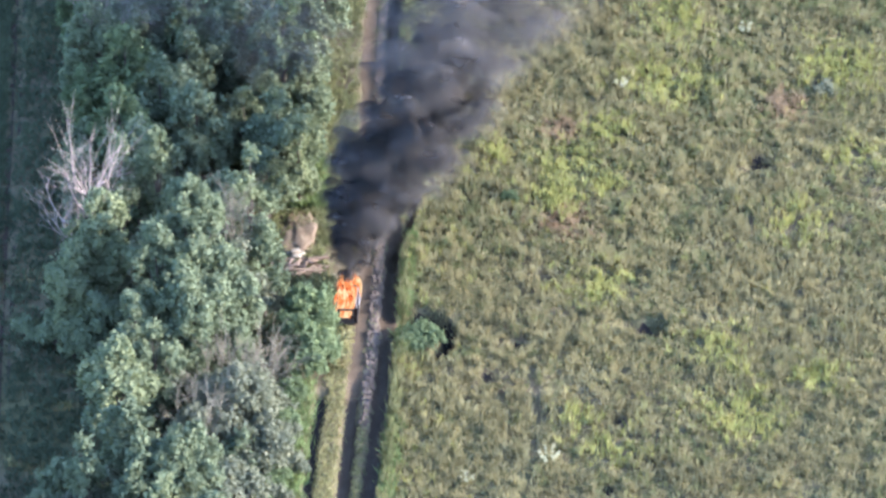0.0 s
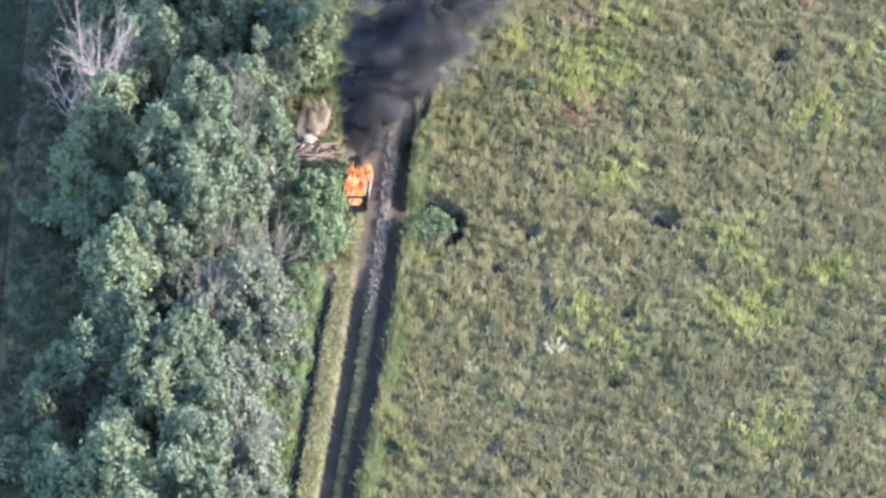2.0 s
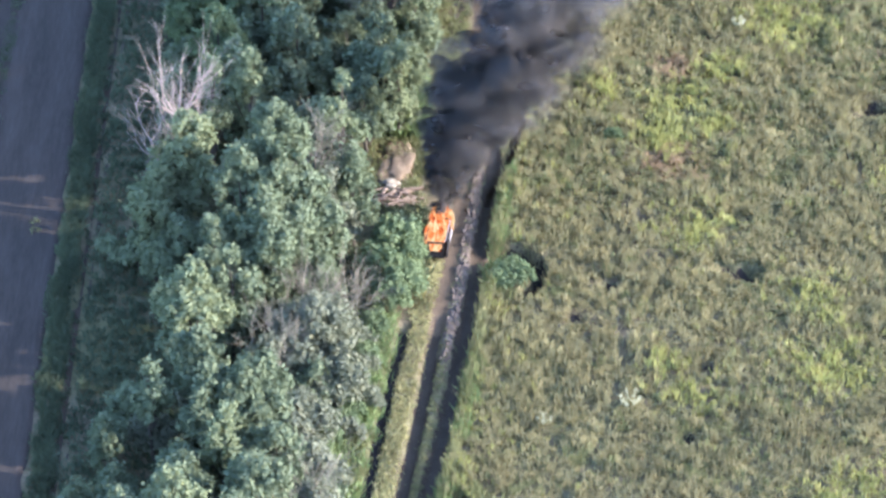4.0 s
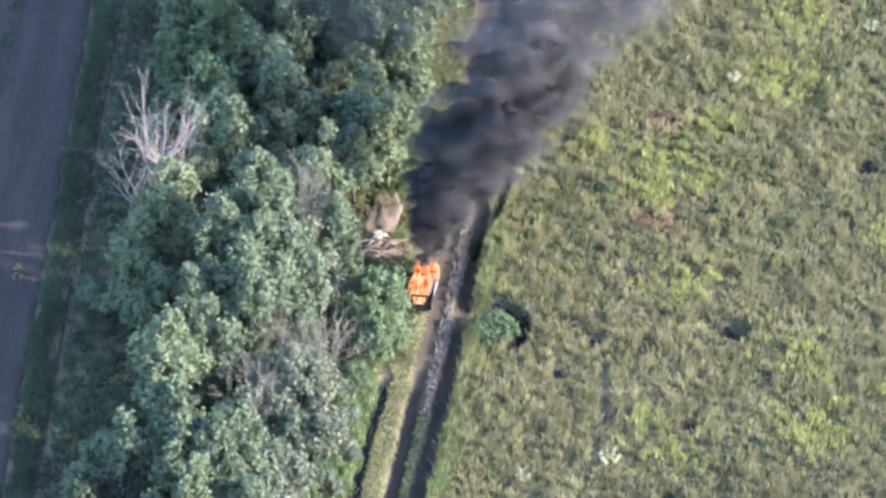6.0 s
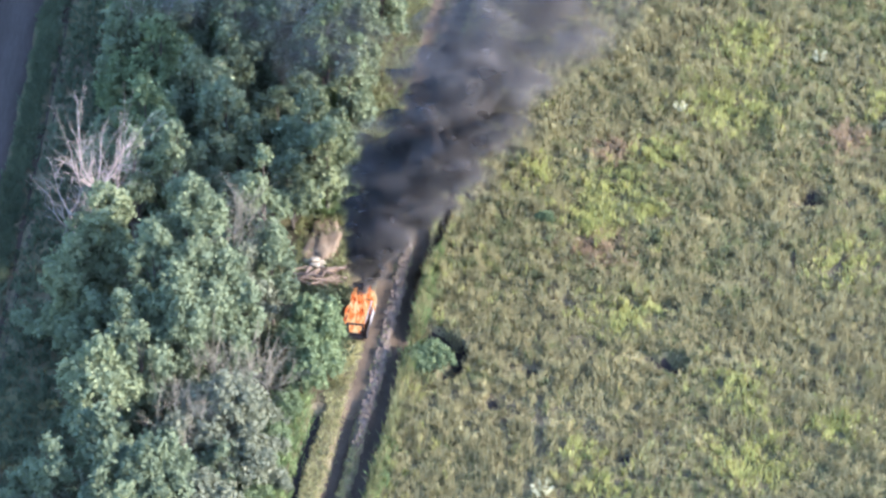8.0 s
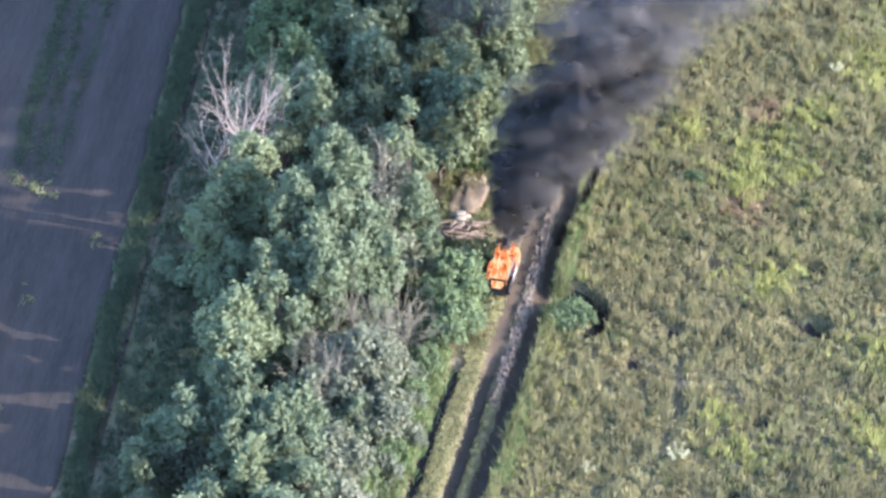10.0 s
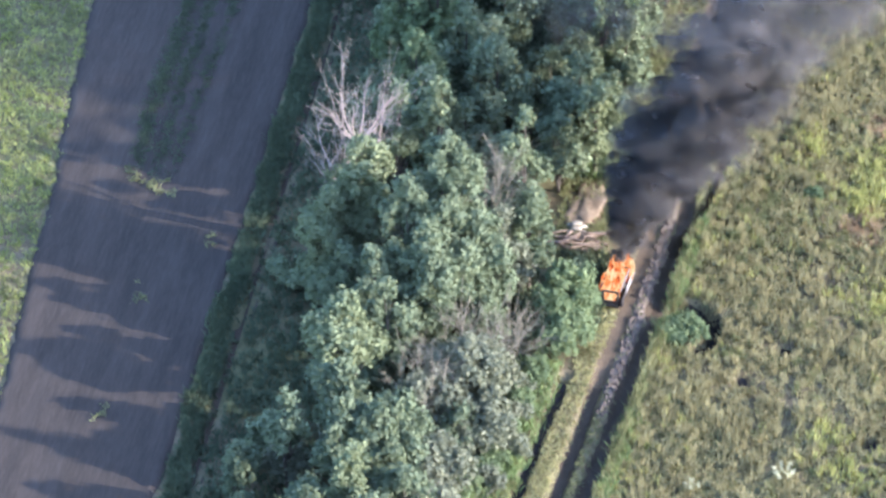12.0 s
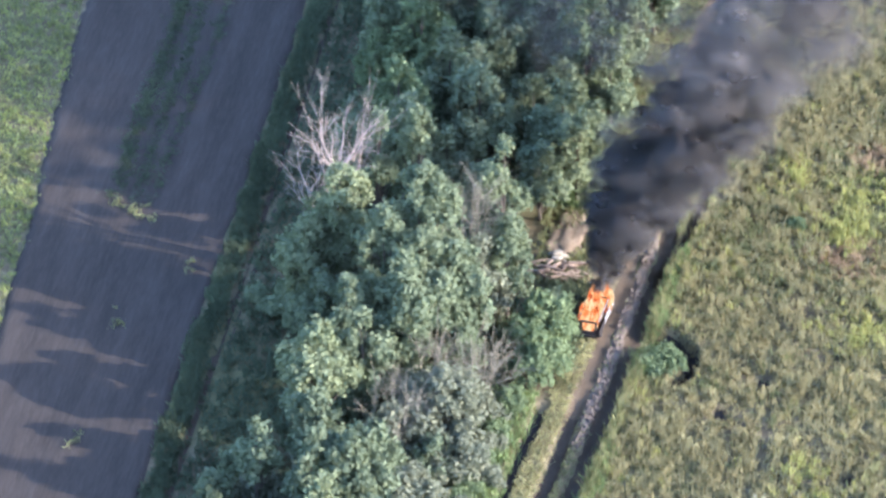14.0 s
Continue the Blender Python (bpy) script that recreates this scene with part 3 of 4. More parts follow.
# ---- weeds and grass ----
def blades(name, xs, ys, tall, count, width, lean, mat, label, spread=0.12, category="weeds"):
    """Weeds: at each spot several tapering blades that lean apart."""
    n = len(xs)
    xs, ys = np.repeat(xs, count), np.repeat(ys, count)
    m = n * count
    bx, by = xs + rng.normal(0, spread, m), ys + rng.normal(0, spread, m)
    h = np.repeat(rng.uniform(0.7, 1.2, n) * tall, count) * rng.uniform(0.55, 1.15, m)
    az, ln = rng.uniform(0, 2 * np.pi, m), np.abs(rng.normal(0, lean, m))
    base = np.stack([bx, by, height(bx, by) - 0.03], 1)
    tip = base + np.stack([np.cos(az) * ln * h, np.sin(az) * ln * h, h], 1)
    sa = rng.uniform(0, np.pi, m)
    side = np.stack([np.cos(sa), np.sin(sa), np.zeros(m)], 1) * (width * rng.uniform(0.6, 1.4, m))[:, None]
    midp = base * 0.45 + tip * 0.55 + np.array([0, 0, 0.06]) * h[:, None]
    v = np.stack([base - side * 0.5, midp - side, tip, midp + side], 1).reshape(-1, 3)
    return tagged(mesh_object(name, v, np.arange(4 * m).reshape(-1, 4), mat), label, category, kind="stuff")


def scatter(x0, x1, y0, y1, per_m2):
    n = int((x1 - x0) * (y1 - y0) * per_m2)
    return rng.uniform(x0, x1, n), rng.uniform(y0, y1, n)


LUSH = [(31.6, 56.7, 2.6), (19.0, 56, 2.4), (9.9, 42.5, 2.0), (11.9, 31.8, 1.9), (18.7, 24.5, 1.6), (10.8, 14.4, 1.5), (19.3, 17.0, 2.2), (24.8, 21.0, 1.3),
        (20.8, 64.3, 2.2), (25.7, 38.0, 1.6), (9.2, 17.6, 1.2), (18.3, 5.1, 1.3), (20.8, 6.5, 1.5), (11.4, 46.5, 1.8), (19.5, 22.3, 1.0), (14.2, 50.5, 1.4), (13.5, 43.5, 1.3), (6.3, 48.0, 1.3), (31, 46, 1.6)]
REDS = [(10.4, 39.9, 1.7), (11.3, 50.4, 1.2), (27, 52.5, 1.3)]
PALE = [(26.2, 33.4, 2.2), (22.6, 13.6, 2.4), (9.7, 28.8, 2.0), (6.5, 31, 1.6), (29, 9, 2.2)]


def near(x, y, spots):
    got = np.zeros(len(x))
    for a, c, r in spots:
        got = np.maximum(got, np.exp(-((x - a) ** 2 + ((y - c) / 1.15) ** 2) / r**2))
    return got


def clear_of_pits(x, y):
    ok = np.ones(len(x), bool)
    for a, c, r, _ in PITS:
        ok &= np.hypot(x - a, y - c) > r * (0.9 + 0.15 * np.sin(5 * np.arctan2(y - c, x - a)))
    q, turn = np.hypot(x, (y - 27.2) / 1.35), np.arctan2((y - 27.2) / 1.35, x)
    return ok & ((q > 2.15) | ((q > 1.5) & ((turn < -1.2) | (turn > 2.9))))


fx, fy = scatter(-8, 44, -13, 83, 11)
keep = (fx > right_rut(fy) + 0.75 + 0.25 * smooth_noise(fx, fy, 0.9, 21)) & clear_of_pits(fx, fy) & ((fy < 35.5) | (np.abs(fx - side_rut(fy)) > 0.42) | (fy > 56))
fx, fy = fx[keep], fy[keep]
lane = old_lane(fy) + 0.12 * smooth_noise(fx * 0, fy, 1.5, 57)  # old wheel marks
keep = (fy > 33) | ((np.abs(fx - lane) > 0.3) | (rng.random(len(fx)) < 0.06 + 0.4 * (smooth_noise(fx * 0, fy, 2.5, 56) > 0.3))) & ((np.abs(fx - lane + 1.75) > 0.17) | (rng.random(len(fx)) < 0.4))
fx, fy = fx[keep], fy[keep]
lump = smooth_noise(fx, fy, 1.5, 51) + 0.6 * smooth_noise(fx, fy, 0.7, 52)
keep = rng.random(len(fx)) < np.clip(1.0 + 0.25 * lump, 0.75, 1)
fx, fy, lump = fx[keep], fy[keep], lump[keep]
tuft_rise = smooth_noise(fx, fy * 0.8, 0.55, 58) + 0.5 * smooth_noise(fx, fy, 0.33, 59)
grown = np.clip(1 + 0.25 * lump + 0.2 * smooth_noise(fx, fy, 5, 53) + 0.24 * tuft_rise, 0.5, 1.7)
lush, red, pale = near(fx, fy, LUSH), near(fx, fy, REDS), near(fx, fy, PALE)
wide = smooth_noise(fx, fy, 9, 22) + 0.6 * smooth_noise(fx, fy, 3.5, 23)
pick = rng.random(len(fx))
edge = np.clip(1 - (fx - right_rut(fy) - 0.7) / 5, 0, 1)
is_lush = pick < lush * 0.95 + edge**3 * 0.22 + 0.006
is_red = ~is_lush & (pick < red * 1.7)
green_share = np.clip(0.27 + 0.46 * wide + 0.22 * smooth_noise(fx, fy, 2.2, 54) + 0.3 * edge, 0.04, 0.85)
dry_share = np.clip(0.36 + 0.5 * pale + 0.42 * smooth_noise(fx, fy, 6, 24) + 0.2 * smooth_noise(fx, fy, 1.7, 55), 0.03, 0.85)
second = smooth_noise(fx, fy * 0.8, 0.6, 61) + 0.5 * smooth_noise(fx, fy, 0.3, 62) + 0.3 * rng.normal(size=len(fx))  # neighbours are mostly of one kind
second = np.argsort(np.argsort(second)) / len(fx)
is_dry = ~is_lush & ~is_red & (second < dry_share)
third = smooth_noise(fx, fy * 0.8, 0.7, 63) + 0.5 * smooth_noise(fx, fy, 0.35, 64) + 0.3 * rng.normal(size=len(fx))
third = np.argsort(np.argsort(third)) / len(fx)
is_green = ~is_lush & ~is_red & ~is_dry & (third < green_share)
is_brown = ~(is_lush | is_red | is_dry | is_green)
blades("green_weeds", fx[is_green], fy[is_green], 0.57 * grown[is_green], 11, 0.032, 0.26, MAT_WEED, "knee-high green weeds in an abandoned field", 0.13)
blades("withered_weeds", fx[is_brown], fy[is_brown], 0.61 * grown[is_brown], 11, 0.028, 0.26, MAT_BROWN, "withered brown weeds in an abandoned field", 0.13)
blades("dry_weeds", fx[is_dry], fy[is_dry], 0.68 * grown[is_dry], 11, 0.028, 0.26, MAT_DRY, "pale dry weeds in an abandoned field", 0.13)
blades("yellow_green_weeds", fx[is_lush], fy[is_lush], 0.68 * grown[is_lush], 11, 0.037, 0.26, MAT_LUSH, "bright yellow-green weed patches in a field", 0.13)
blades("reddish_weeds", fx[is_red], fy[is_red], 0.57 * grown[is_red], 11, 0.032, 0.26, MAT_RED, "reddish withered weed patches in a field", 0.13)

# short growth that hides most of the soil between the tall weeds
sx, sy = scatter(-6, 40, -8, 76, 6)
keep = (sx > right_rut(sy) + 0.8) & clear_of_pits(sx, sy) & ((sy < 35.5) | (np.abs(sx - side_rut(sy)) > 0.42) | (sy > 56)) & ((sy > 33) | (np.abs(sx - old_lane(sy)) > 0.3))
sx, sy = sx[keep], sy[keep]
in_lush = near(sx, sy, LUSH) > 0.35
sx, sy = sx[~in_lush], sy[~in_lush]
low_green = smooth_noise(sx, sy, 2.4, 71) + 0.5 * smooth_noise(sx, sy, 0.8, 72) > 0.1
blades("short_weeds", sx[low_green], sy[low_green], 0.3, 6, 0.045, 0.7, MAT_WEED, "short green weeds that cover a field", 0.18)
blades("short_withered_weeds", sx[~low_green], sy[~low_green], 0.3, 6, 0.045, 0.7, MAT_BROWN, "short withered weeds that cover a field", 0.18)

# tall grass along the track
def off_trench(vx, vy):
    ok = (vy < 35.5) | (vy > 56) | (np.abs(right_rut(vy) + vx - side_rut(vy)) > 0.42)
    return vx[ok], vy[ok]


vx, vy = off_trench(*scatter(0.62, 1.5, -13, 83, 26))
sel = smooth_noise(vx * 0, vy, 4.0, 40) + np.where((vy > 28) & (vy < 37), 0.9, 0) > -0.35
vx, vy = vx[sel], vy[sel]
blades("bright_verge_grass", right_rut(vy) + vx, vy, 0.75, 9, 0.035, 0.4, MAT_FRESH, "bright green grass tufts along a dirt track", category="grass")
vx, vy = off_trench(*scatter(0.7, 1.4, -13, 83, 10))
blades("track_verge_straw", right_rut(vy) + vx, vy, 0.85, 6, 0.03, 0.3, MAT_DRY, "tall dry grass along a dirt track", category="grass")
vx, vy = off_trench(*scatter(0.62, 1.2, -13, 83, 26))
blades("track_verge_grass", right_rut(vy) + vx, vy, 0.95, 6, 0.035, 0.3, MAT_WEED, "tall green grass along a dirt track", category="grass")
vx, vy = scatter(0.0, 1.0, -13, 83, 26)
sel = (vy < 20) | (rng.random(len(vx)) < 0.25)
vx, vy = vx[sel], vy[sel]
mid_x = left_rut(vy) + 0.45 + vx * (right_rut(vy) - left_rut(vy) - 0.95)
blades("track_middle_grass", mid_x, vy, 0.16, 6, 0.03, 0.6, MAT_WEED, "short dull grass between two wheel ruts", category="grass")
vx, vy = scatter(-2.6, -0.45, -13, 29, 40)
sel = left_rut(vy) + vx > ditch(vy) + 0.3
blades("dry_verge_grass", (left_rut(vy) + vx)[sel], vy[sel], 0.24, 6, 0.03, 0.6, MAT_STRAW, "straw-coloured grass beside a dirt track", category="grass")
vx, vy = scatter(-3.4, -0.5, -13, 29, 4)
sel = left_rut(vy) + vx > ditch(vy) + 0.3
blades("verge_weeds", (left_rut(vy) + vx)[sel], vy[sel], 0.35, 6, 0.035, 0.5, MAT_WEED, "green weeds beside a dirt track")
vx, vy = scatter(-4.6, 0.2, -13, 22.5, 20)
sel = rng.random(len(vx)) < np.clip(0.55 + 0.6 * smooth_noise(vx, vy, 1.3, 41), 0.12, 1)
blades("ditch_grass", (ditch(vy) - 0.45 + vx)[~sel], vy[~sel], 0.55, 7, 0.04, 0.5, MAT_WEED, "dull green weeds at the foot of a windbreak")
vx, vy = vx[sel], vy[sel]
blades("ditch_weeds", ditch(vy) - 0.45 + vx, vy, 0.75, 7, 0.05, 0.5, MAT_FRESH, "rank green weeds at the foot of a windbreak")
vx, vy = scatter(-4.0, -0.6, 38, 83, 16)
blades("far_verge_grass", left_rut(vy) + vx, vy, 0.4, 6, 0.035, 0.5, MAT_WEED, "green grass between a dirt track and trees", category="grass")

cx, cy = scatter(0.0, 1.0, 18, 60, 14)
cx = left_rut(cy) + 0.5 + cx * (right_rut(cy) - left_rut(cy) - 1.05)
OCT_V = np.array([(1, 0, 0), (-1, 0, 0), (0, 1, 0), (0, -1, 0), (0, 0, 1), (0, 0, -1)], float)
OCT_F = np.array([(0, 2, 4), (2, 1, 4), (1, 3, 4), (3, 0, 4), (2, 0, 5), (1, 2, 5), (3, 1, 5), (0, 3, 5)])
cs = rng.uniform(0.06, 0.19, (len(cx), 1, 1)) * rng.uniform(0.7, 1.4, (len(cx), 6, 3))
v = OCT_V * cs + np.stack([cx, cy, height(cx, cy) + 0.03], 1)[:, None]
f = OCT_F + 6 * np.arange(len(cx))[:, None, None]
tagged(mesh_object("soil_clods", v.reshape(-1, 3), f.reshape(-1, 3), MAT_CLOD), "dry lumps of soil between two wheel ruts", "soil", kind="stuff")

# under the trees, along the road and beyond it
ux, uy = scatter(-27.7, -8.0, -13, 83, 9)
sel = ((uy < 33) | (uy > 42) | (ux < -11)) & ((ux < -9.5) | (uy > 42)) & (np.abs(ux + 26.85 + 0.3 * smooth_noise(ux * 0, uy, 2.0, 37)) > 0.5 * rng.random(len(ux)))
ux, uy = ux[sel], uy[sel]
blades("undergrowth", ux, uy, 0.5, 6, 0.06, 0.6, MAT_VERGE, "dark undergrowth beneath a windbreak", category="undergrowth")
ux, uy = scatter(-28.7, -27.4, -13, 83, 44)
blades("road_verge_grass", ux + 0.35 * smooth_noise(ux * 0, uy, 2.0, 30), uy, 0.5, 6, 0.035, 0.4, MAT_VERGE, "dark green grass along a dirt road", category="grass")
TUFTS = np.array([(-30.3, 31.9), (-28.4, 17.6), (-33.6, 25.7), (-33.5, 13.9)])
ux, uy = scatter(-39.5, -32.5, 38.5, 83, 60)
band = np.zeros(len(ux))
for far, close, wide_band, strength in ((-37.3, -36.9, 0.5, 1.0), (-35.9, -35.5, 0.34, 0.8), (-34.2, -34.4, 0.3, 0.6)):
    centre = close + (far - close) * (uy - 39.5) / 23 + 0.15 * smooth_noise(ux * 0 + far, uy, 2.0, 31)
    band = np.maximum(band, strength * np.exp(-((ux - centre) / wide_band) ** 2))
sel = rng.random(len(ux)) < np.clip((uy - 36) / 5, 0.25, 1) * band * np.clip(0.8 + 0.4 * smooth_noise(ux, uy, 1.2, 35), 0.3, 1)
ob = blades("median_grass", ux[sel], uy[sel], 0.24, 6, 0.025, 0.4, MAT_VERGE, "strip of green grass on a dirt road", category="grass")
ob.location.z = 0.12
ux, uy = scatter(-37.2, -33.6, 36.2, 39.2, 14)
sel = smooth_noise(ux, uy, 0.6, 36) > 0.1
tx = np.concatenate([ux[sel]] + [x + rng.normal(0, 0.22, 9) for x in TUFTS[:, 0]])
ty = np.concatenate([uy[sel]] + [y + rng.normal(0, 0.55, 9) for y in TUFTS[:, 1]])
ob = blades("road_tufts", tx, ty, 0.35, 6, 0.035, 0.4, MAT_WEED, "pale green grass tufts scattered on a dirt road", category="grass")
ob.location.z = 0.12
ux, uy = scatter(-58, -39, 0, 86, 11)
sel = ux < road_left(uy) + 0.3 + 0.3 * smooth_noise(ux, uy, 1.2, 33)
ux, uy = ux[sel], uy[sel]
lushness = rng.random(len(ux)) < np.clip(0.6 + 0.35 * smooth_noise(ux, uy, 4, 34), 0.1, 0.95)
blades("meadow_grass", ux[lushness], uy[lushness], 0.35, 6, 0.04, 0.5, MAT_MEADOW, "bright yellow-green meadow grass beyond a road", category="grass")
blades("meadow_weeds", ux[~lushness], uy[~lushness], 0.4, 6, 0.04, 0.5, MAT_WEED, "dull green meadow weeds beyond a road")


def white_plant(x, y, tall, stems, label):
    base = new("flowering_plant")
    base.location = (x, y, float(height(x, y)))
    tagged(base, label, "plant", "white flowering plants")
    for n in range(stems):
        az = n * 2 * np.pi / stems + rng.uniform(-0.3, 0.3)
        k = np.linspace(0, 1, 5)[:, None]
        way = np.array([math.cos(az) * 0.55 * tall, math.sin(az) * 0.55 * tall, tall * rng.uniform(0.7, 1)])
        v, f = tube(way * k + np.array([0, 0, 0.1]) * np.sin(k * 3), np.array([0.02, 0.018, 0.015, 0.012, 0.008]), 4)
        stem = mesh_object("stem", v, f, MAT_DRY, base)
        pos = way * rng.uniform(0.4, 1.08, (60, 1)) + rng.normal(0, 0.06, (60, 3))
        v, f = leaves(pos, np.tile([0, 0, 1.0], (60, 1)), 0.06, 0.6)
        tagged(mesh_object("flower_head", v, f, MAT_WHITE, stem), kind="stuff")


white_plant(6.95, 13.5, 1.15, 7, "large white-plumed plant in a weedy field")
white_plant(1.8, 11.8, 0.75, 4, "small white-flowering plant in a weedy field")
white_plant(15.8, 55.8, 0.8, 8, "large white-plumed plant in a weedy field")
white_plant(25.5, 62.5, 0.8, 6, "large white-plumed plant in a weedy field")

# ---- burning van ----
van = new("burning_van")
VAN_X, VAN_Y, VAN_TURN = -4.6, 30.4, -7.0
van.matrix_world = pose(VAN_X, VAN_Y, float(height(VAN_X, VAN_Y)) + 0.02, 0, 0, VAN_TURN) @ Matrix.Diagonal((0.82, 0.82, 0.82, 1))
tagged(van, "burnt-out van in flames beside a dirt track", "van")


def box(bm, x0, x1, y0, y1, z0, z1, bevel=0.04):
    g = bmesh.ops.create_cube(bm, size=1)
    for v in g["verts"]:
        v.co = Vector(((x0 + x1) / 2 + v.co.x * (x1 - x0), (y0 + y1) / 2 + v.co.y * (y1 - y0), (z0 + z1) / 2 + v.co.z * (z1 - z0)))
    es = list({e for v in g["verts"] for e in v.link_edges})
    bmesh.ops.bevel(bm, geom=es, offset=bevel, segments=2, affect="EDGES")


def piece(name, boxes, mat, parent, label="", bevel=0.04):
    bm = bmesh.new()
    for q in boxes:
        box(bm, *q, bevel)
    return part(name, bm, mat, parent, label)


piece("floor_pan", [(-0.82, 0.82, -2.2, 2.2, 0.35, 0.5)], MAT_CHAR, van)
piece("side_panel", [(-0.9, -0.82, -2.25, 2.2, 0.4, 1.1)], MAT_CHAR, van)
piece("side_panel", [(0.82, 0.9, -2.25, -0.6, 0.4, 1.1)], MAT_CHAR, van)
piece("front_side_panel", [(0.82, 0.9, -0.58, 2.2, 0.4, 1.1)], MAT_ASH, van, "ash-whitened side panel")
piece("rear_door", [(-0.66, 0.66, -2.28, -2.2, 0.4, 0.92)], MAT_CHAR, van)
piece("rear_window_frame", [(-0.66, -0.5, -2.24, -2.12, 0.88, 1.62), (0.5, 0.66, -2.24, -2.12, 0.88, 1.62), (-0.66, 0.66, -2.22, -2.06, 1.58, 1.72)], MAT_CHAR, van)
piece("bumper", [(-0.7, 0.7, -2.42, -2.28, 0.4, 0.62)], MAT_CHAR, van)
piece("bonnet", [(-0.85, 0.85, 1.35, 2.25, 0.95, 1.12)], MAT_CHAR, van)
piece("roof_rail", [(-0.82, -0.72, -2.1, 1.0, 1.74, 1.84)], MAT_CHAR, van)
piece("roof_rail", [(0.72, 0.82, -2.1, 1.0, 1.74, 1.84)], MAT_ASH, van, "ash-whitened roof rail")
for yy in (-0.7, 0.35, 1.15):
    for sx in (-1, 1):
        piece("pillar", [(sx * 0.78 - 0.04, sx * 0.78 + 0.04, yy - 0.05, yy + 0.05, 1.08, 1.78)], MAT_CHAR, van, "", 0.015)
piece("roof_bow", [(-0.78, 0.78, 0.9, 1.0, 1.74, 1.82)], MAT_CHAR, van, "", 0.02)
for sx in (-0.8, 0.8):
    for yy in (-1.5, 1.45):
        wheel = new("wheel")
        wheel.parent = van
        wheel.location = (sx, yy, 0.32)
        wheel.rotation_euler = (0, radians(90), 0)
        th = np.linspace(0, 2 * np.pi, 25)
        v, f = tube(np.stack([0.25 * np.cos(th), 0.25 * np.sin(th), 0 * th], 1), np.full(25, 0.08), 8)
        mesh_object("tyre", v, f, MAT_CHAR, wheel, smooth=True)
        bm = bmesh.new()
        bmesh.ops.create_cone(bm, cap_ends=True, segments=18, radius1=0.19, radius2=0.17, depth=0.12)
        part("rim", bm, MAT_CHAR, wheel)

# flames
MAT_FIRE, nt, b = material("flame")
fire_col = ramp(nt, noise_tex(nt, 2.6, 5, 0.6, (1, 1, 0.5)), [(0.32, (0.22, 0.035, 0.012)), (0.4, (0.85, 0.17, 0.04)), (0.48, (1.0, 0.38, 0.11)), (0.6, (1.0, 0.74, 0.36))])
em = nt.nodes.new("ShaderNodeEmission")
em.inputs["Strength"].default_value = 0.165
nt.links.new(fire_col, em.inputs["Color"])
nt.links.new(em.outputs[0], nt.nodes["Material Output"].inputs["Surface"])


def flame_tongue(x, y, z, r, tall, parent):
    k = np.linspace(0, 1, 10)
    sway = rng.uniform(-0.25, 0.25, 2)
    path = np.stack([x + sway[0] * np.sin(k * 3), y + sway[1] * np.sin(k * 2.6) + 0.25 * k, z + tall * k], 1)
    rad = r * (np.sin(np.pi * np.clip(k * 0.8 + 0.2, 0, 1)) ** 0.8) + 0.01
    v, f = tube(path, rad, 10)
    v += rng.normal(0, 0.05 * r, v.shape)
    return mesh_object("flame", v, f, MAT_FIRE, parent, smooth=True)


fire = new("fire")
fire.matrix_world = van.matrix_world.copy()
tagged(fire, "orange flames filling the burnt-out van", "fire")
for _ in range(44):
    yy = rng.uniform(-1.5, 1.2)
    flame_tongue(rng.uniform(-0.75, 0.5), yy, 0.9, rng.uniform(0.08, 0.17), rng.uniform(1.0, 1.8), fire)
for _ in range(34):
    yy = rng.uniform(-1.4, 2.0)
    flame_tongue(rng.uniform(-0.75, 0.55), yy, 0.5, rng.uniform(0.14, 0.36), rng.uniform(0.7, 1.5) + max(0, yy) * rng.uniform(0, 0.6), fire)
for _ in range(8):
    flame_tongue(rng.uniform(-0.35, 0.35), rng.uniform(-2.0, -1.85), 0.6, rng.uniform(0.14, 0.24), rng.uniform(0.7, 0.95), fire)
for _ in range(6):
    flame_tongue(rng.uniform(0.5, 0.95), rng.uniform(0.4, 2.2), 0.7, rng.uniform(0.1, 0.2), rng.uniform(0.8, 1.6), fire)

# ---- smoke ----
def thin_smoke(name, dark, light, least, most):
    """Smoke that thins out towards the rim of each billow and in drifting patches."""
    m, nt, b = material(name)
    nt.links.new(ramp(nt, noise_tex(nt, 0.4, 6, 0.6), [(0.3, dark), (0.7, light)]), b.inputs["Base Color"])
    b.inputs["Roughness"].default_value, b.inputs["Specular IOR Level"].default_value = 1.0, 0.0
    squash = nt.nodes.new("ShaderNodeVectorMath")
    squash.operation = "MULTIPLY"
    squash.inputs[1].default_value = (1, 1, 0)
    nt.links.new(nt.nodes.new("ShaderNodeTexCoord").outputs["Object"], squash.inputs[0])
    fade = nt.nodes.new("ShaderNodeTexGradient")
    fade.gradient_type = "SPHERICAL"
    nt.links.new(squash.outputs[0], fade.inputs[0])
    rim = ramp(nt, fade.outputs["Fac"], [(0.15, (0, 0, 0)), (0.7, (1, 1, 1))])
    patch = ramp(nt, noise_tex(nt, 0.5, 6, 0.6), [(0.34, (least,) * 3), (0.66, (most,) * 3)])
    nt.links.new(mix(nt, 1.0, rim, patch, "MULTIPLY"), b.inputs["Alpha"])
    return m


MAT_SMOKE = thin_smoke("dark_smoke", (0.04, 0.0385, 0.037), (0.08, 0.0775, 0.075), 0.6, 0.97)
MAT_LOOSE = thin_smoke("loose_smoke", (0.085, 0.081, 0.077), (0.135, 0.13, 0.124), 0.05, 0.8)
MAT_VEIL = thin_smoke("thin_smoke", (0.13, 0.122, 0.112), (0.19, 0.18, 0.167), 0.0, 0.45)

